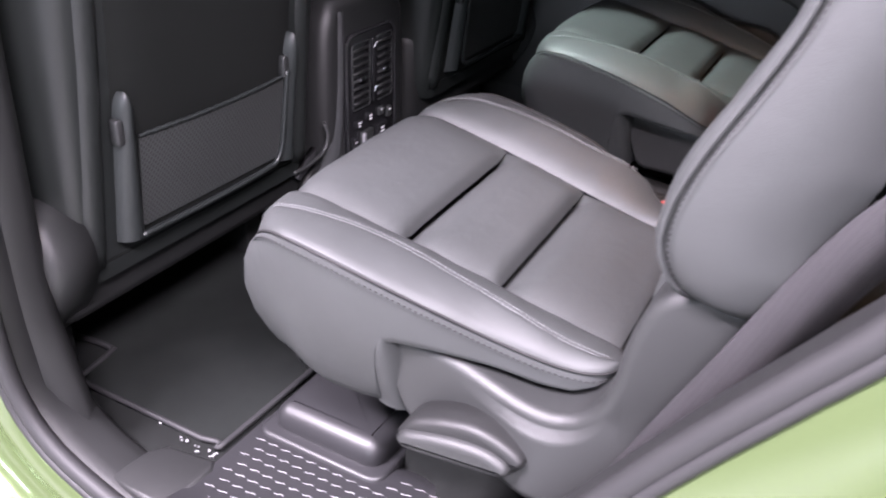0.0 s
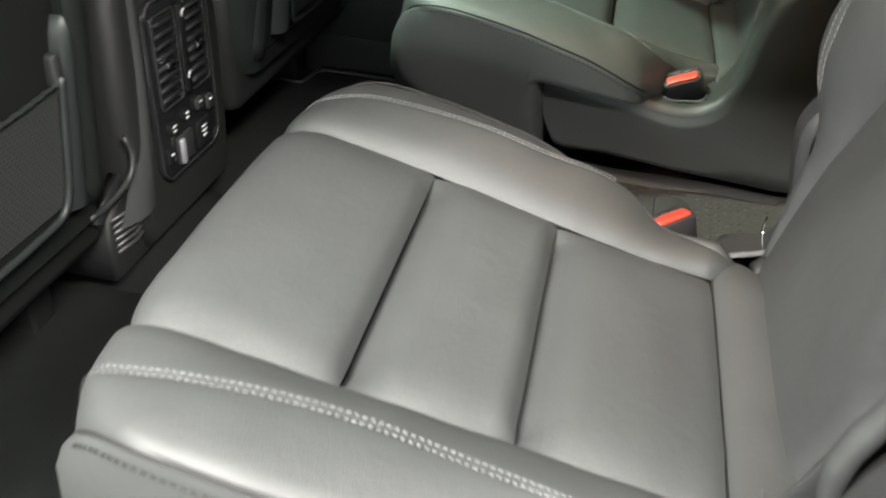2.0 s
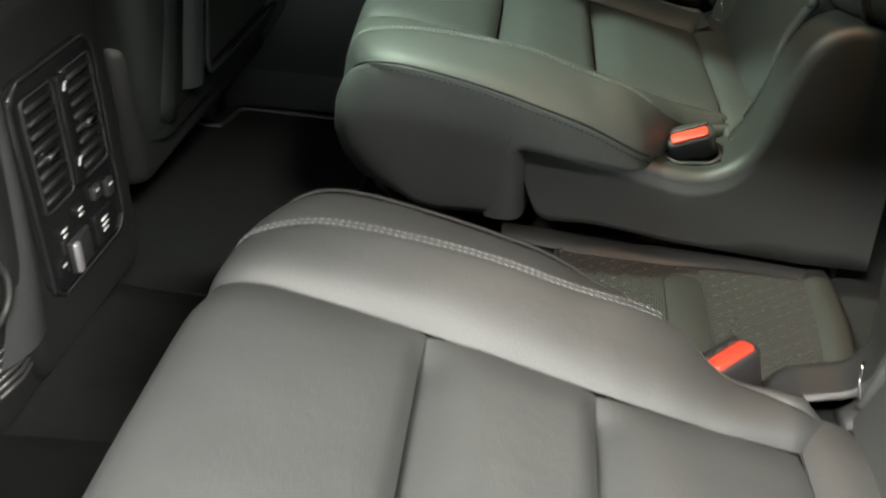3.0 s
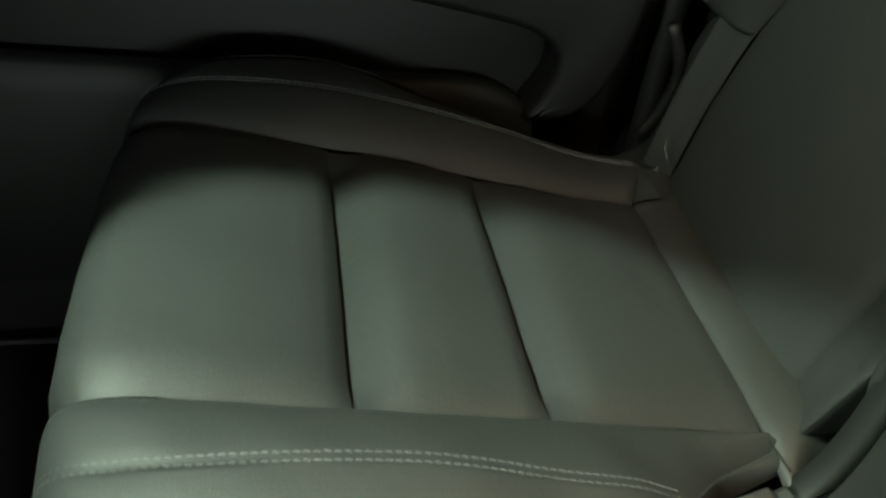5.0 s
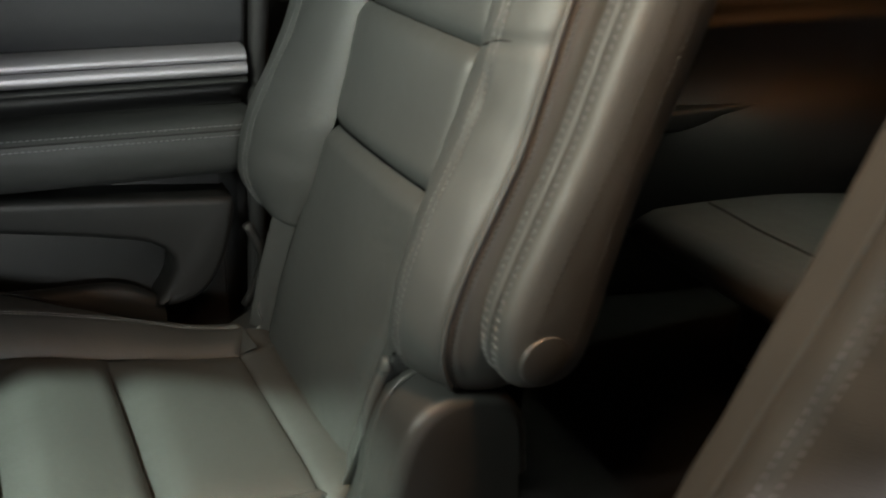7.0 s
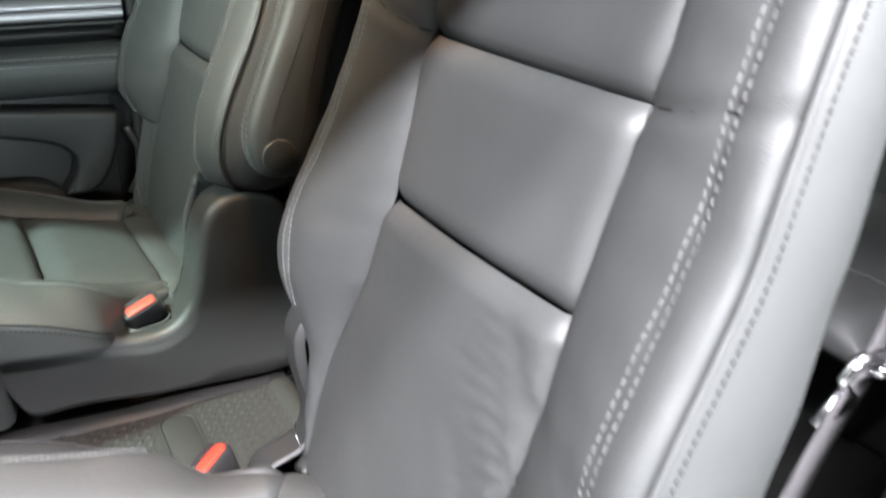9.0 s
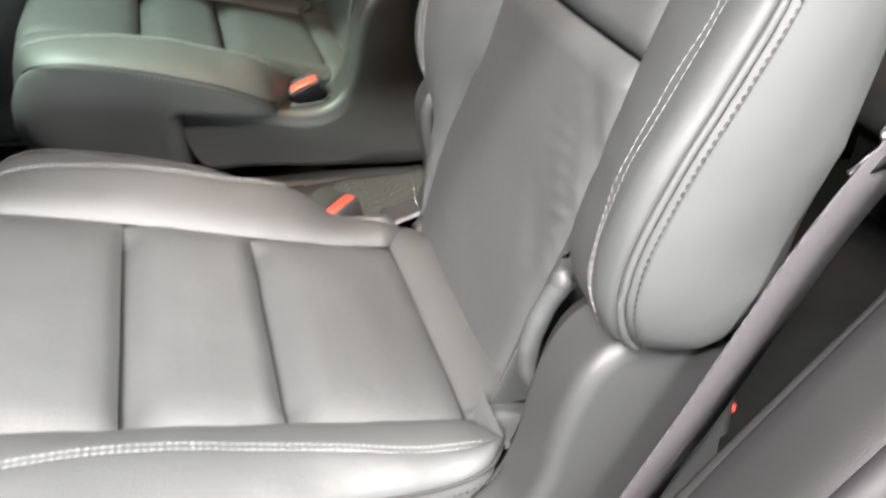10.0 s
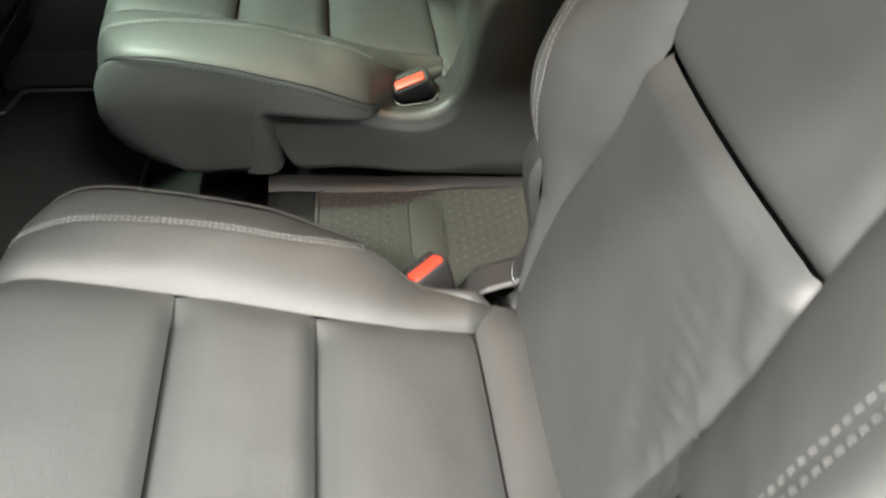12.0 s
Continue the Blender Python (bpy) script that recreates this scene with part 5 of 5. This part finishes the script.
def third_row(y0, y1):
    root = thing("third_row_seat", (0.7, (y0 + y1) / 2, 0.14), "dark leather third-row bench seat", "car seat", "third-row seats")
    rows = []
    for v in np.linspace(0, 1, 17):
        y = y0 + (y1 - y0) * v
        e = min(v, 1 - v)
        h = -0.03 * max(0, 1 - e / 0.06) ** 2
        prof = crom([(0.66, 0.335), (0.52, 0.338), (0.484, 0.35), (0.472, 0.366), (0.48, 0.386 + h), (0.51, 0.393 + h), (0.7, 0.385 + h), (0.9, 0.36 + h)], 30)
        rows.append([(x, y, z) for x, z in prof])
    part("cushion", grid(rows), LEATHER, root)
    rows = []
    for v in np.linspace(0, 1, 17):
        y = y0 + (y1 - y0) * v
        e = min(v, 1 - v)
        h = 0.03 * max(0, 1 - e / 0.06) ** 2
        prof = crom([(0.9 + h, 0.34), (0.9 + h, 0.42), (0.96 + h, 0.62), (1.02 + h, 0.8), (1.06, 0.84), (1.12, 0.84)], 24)
        rows.append([(x, y, z) for x, z in prof])
    part("backrest", grid(rows), LEATHER, root)
    part("base", box(0.68, y0 + 0.02, 0.13, 0.95, y1 - 0.02, 0.33, 0.02), DARK, root)
    part("seam", tube([(0.58 + 0.002 * math.sin(k), y0 + (y1 - y0) * (0.08 + 0.84 * k / 15), 0.3925) for k in range(16)], 0.0022, 6), LEATHER, root)


third_row(0.02, 0.43)
third_row(-0.43, -0.02)

qr = thing("rear_quarter_trim", (0.9, 0.6, 0.2), "dark rear quarter trim below the side glass", "car trim", kind="structure")
rows = []
for x in np.linspace(0.46, 1.7, 24):
    wh = 0.05 * math.exp(-((x - 0.95) / 0.3) ** 4)
    rows.append([(x, 0.66 - 0.02 - wh - 0.1 * wh, 0.14), (x, 0.6 - wh * 2, 0.3), (x, 0.585 - wh * 2, 0.42), (x, 0.6 - wh, 0.46), (x, 0.61, 0.52), (x, 0.6, 0.56), (x, 0.605, 0.575), (x, 0.63, 0.585), (x, 0.65, 0.6), (x, 0.655, 0.63), (x, 0.665, 0.66)])
part("trim_panel", grid(rows), DARK, qr)
part("arm_bin", slab(rounded(0.62, 0.43, 0.88, 0.462, 0.012), "y", 0.62, 0.55, 0.008, 3), GREY_TRIM, qr)

# ---- shell that closes the car: roof, far glass line, front and rear ----
tagged(part("roof_lining", grid([[(x, y, 1.14 - 0.045 * (abs(y) / 0.7) ** 4 - 0.04 * max(0, abs(x) - 0.9)) for y in np.linspace(-0.7, 0.7, 21)] for x in np.linspace(-1.7, 1.9, 19)]), HEADLINER), "grey fabric headliner over the cabin", "ceiling", kind="structure")
tagged(part("roof_panel", grid([[(x, y, 1.2 - 0.1 * (abs(y) / 0.74) ** 4 - 0.04 * max(0, abs(x) - 0.9)) for y in np.linspace(-0.74, 0.74, 21)] for x in np.linspace(-1.75, 1.95, 19)]), PAINT), "pale green painted roof panel", "car body", kind="structure")
fw = thing("wall_far", (0, 0.7, 0), "far side of the cabin with dark side glass", "car body", kind="structure")
part("lower_side", box(-1.7, 0.7, -0.1, 1.9, 0.76, 0.68, 0.01), PAINT, fw)
part("cant_rail", box(-1.7, 0.66, 0.99, 1.9, 0.74, 1.1, 0.02), HEADLINER, fw)
for xa, xb in ((-0.82, -0.68), (0.1, 0.26), (1.2, 1.6)):
    part("pillar", box(xa, 0.66, 0.6, xb, 0.74, 1.05, 0.015), HEADLINER, fw)
TINT = bpy.data.materials.new("privacy_glass")
TINT.use_nodes = True
g = TINT.node_tree.nodes["Principled BSDF"]
g.inputs["Base Color"].default_value, g.inputs["Roughness"].default_value, g.inputs["Transmission Weight"].default_value = (0.12, 0.15, 0.14, 1), 0.02, 1.0
CLEAR = bpy.data.materials.new("clear_glass")
CLEAR.use_nodes = True
g = CLEAR.node_tree.nodes["Principled BSDF"]
g.inputs["Base Color"].default_value, g.inputs["Roughness"].default_value, g.inputs["Transmission Weight"].default_value = (0.8, 0.85, 0.83, 1), 0.02, 1.0


def pane(name, bm, mat, parent, clear):
    ob = part(name, bm, mat, parent)
    ob.visible_shadow = not clear


for xa, xb, m in ((-1.5, -0.83, CLEAR), (-0.67, 0.09, TINT), (0.27, 1.19, TINT)):
    pane("side_glass", box(xa, 0.705, 0.66, xb, 0.709, 1.02, 0), m, fw, m == CLEAR)
nw = thing("wall_near", (0, -0.7, 0), "near side of the cabin ahead of and behind the open door", "car body", kind="structure")
part("lower_side", box(-1.7, -0.8, -0.1, -0.82, -0.72, 0.66, 0.01), PAINT, nw)
pane("side_glass", box(-1.6, -0.74, 0.66, -0.86, -0.736, 1.06, 0), CLEAR, nw, True)
part("lower_side", box(0.52, -0.8, -0.1, 1.9, -0.72, 0.66, 0.01), PAINT, nw)
part("side_glass", box(0.6, -0.74, 0.66, 1.6, -0.736, 1.04, 0), TINT, nw)
part("sill_skirt", box(-0.85, -0.83, -0.32, 0.55, -0.76, -0.06, 0.02), PAINT, nw)
fb = thing("dashboard", (-1.6, 0, 0.1), "dark dashboard closing the front of the cabin", "dashboard", kind="structure")
part("dash_body", box(-1.75, -0.72, -0.05, -1.45, 0.72, 0.72, 0.05, 4), DARK, fb)
pane("windscreen", grid([[(-1.5 - 0.3 + 0.45 * f, y, 0.7 + 0.42 * f) for y in np.linspace(-0.7, 0.7, 5)] for f in (0, 0.5, 1)]), CLEAR, fb, True)
tg = thing("tailgate", (1.85, 0, 0.1), "closed tailgate at the rear of the cabin", "tailgate", kind="structure")
part("gate_panel", box(1.8, -0.72, 0.1, 1.9, 0.72, 0.66, 0.03), GREY_TRIM, tg)
part("gate_glass", box(1.83, -0.7, 0.66, 1.835, 0.7, 1.06, 0), TINT, tg)
ground = tagged(part("ground", grid([[(x, y, -0.42) for y in np.linspace(-14, 14, 9)] for x in np.linspace(-14, 14, 9)]), CONCRETE), "polished grey showroom floor under the car", "floor", kind="structure")
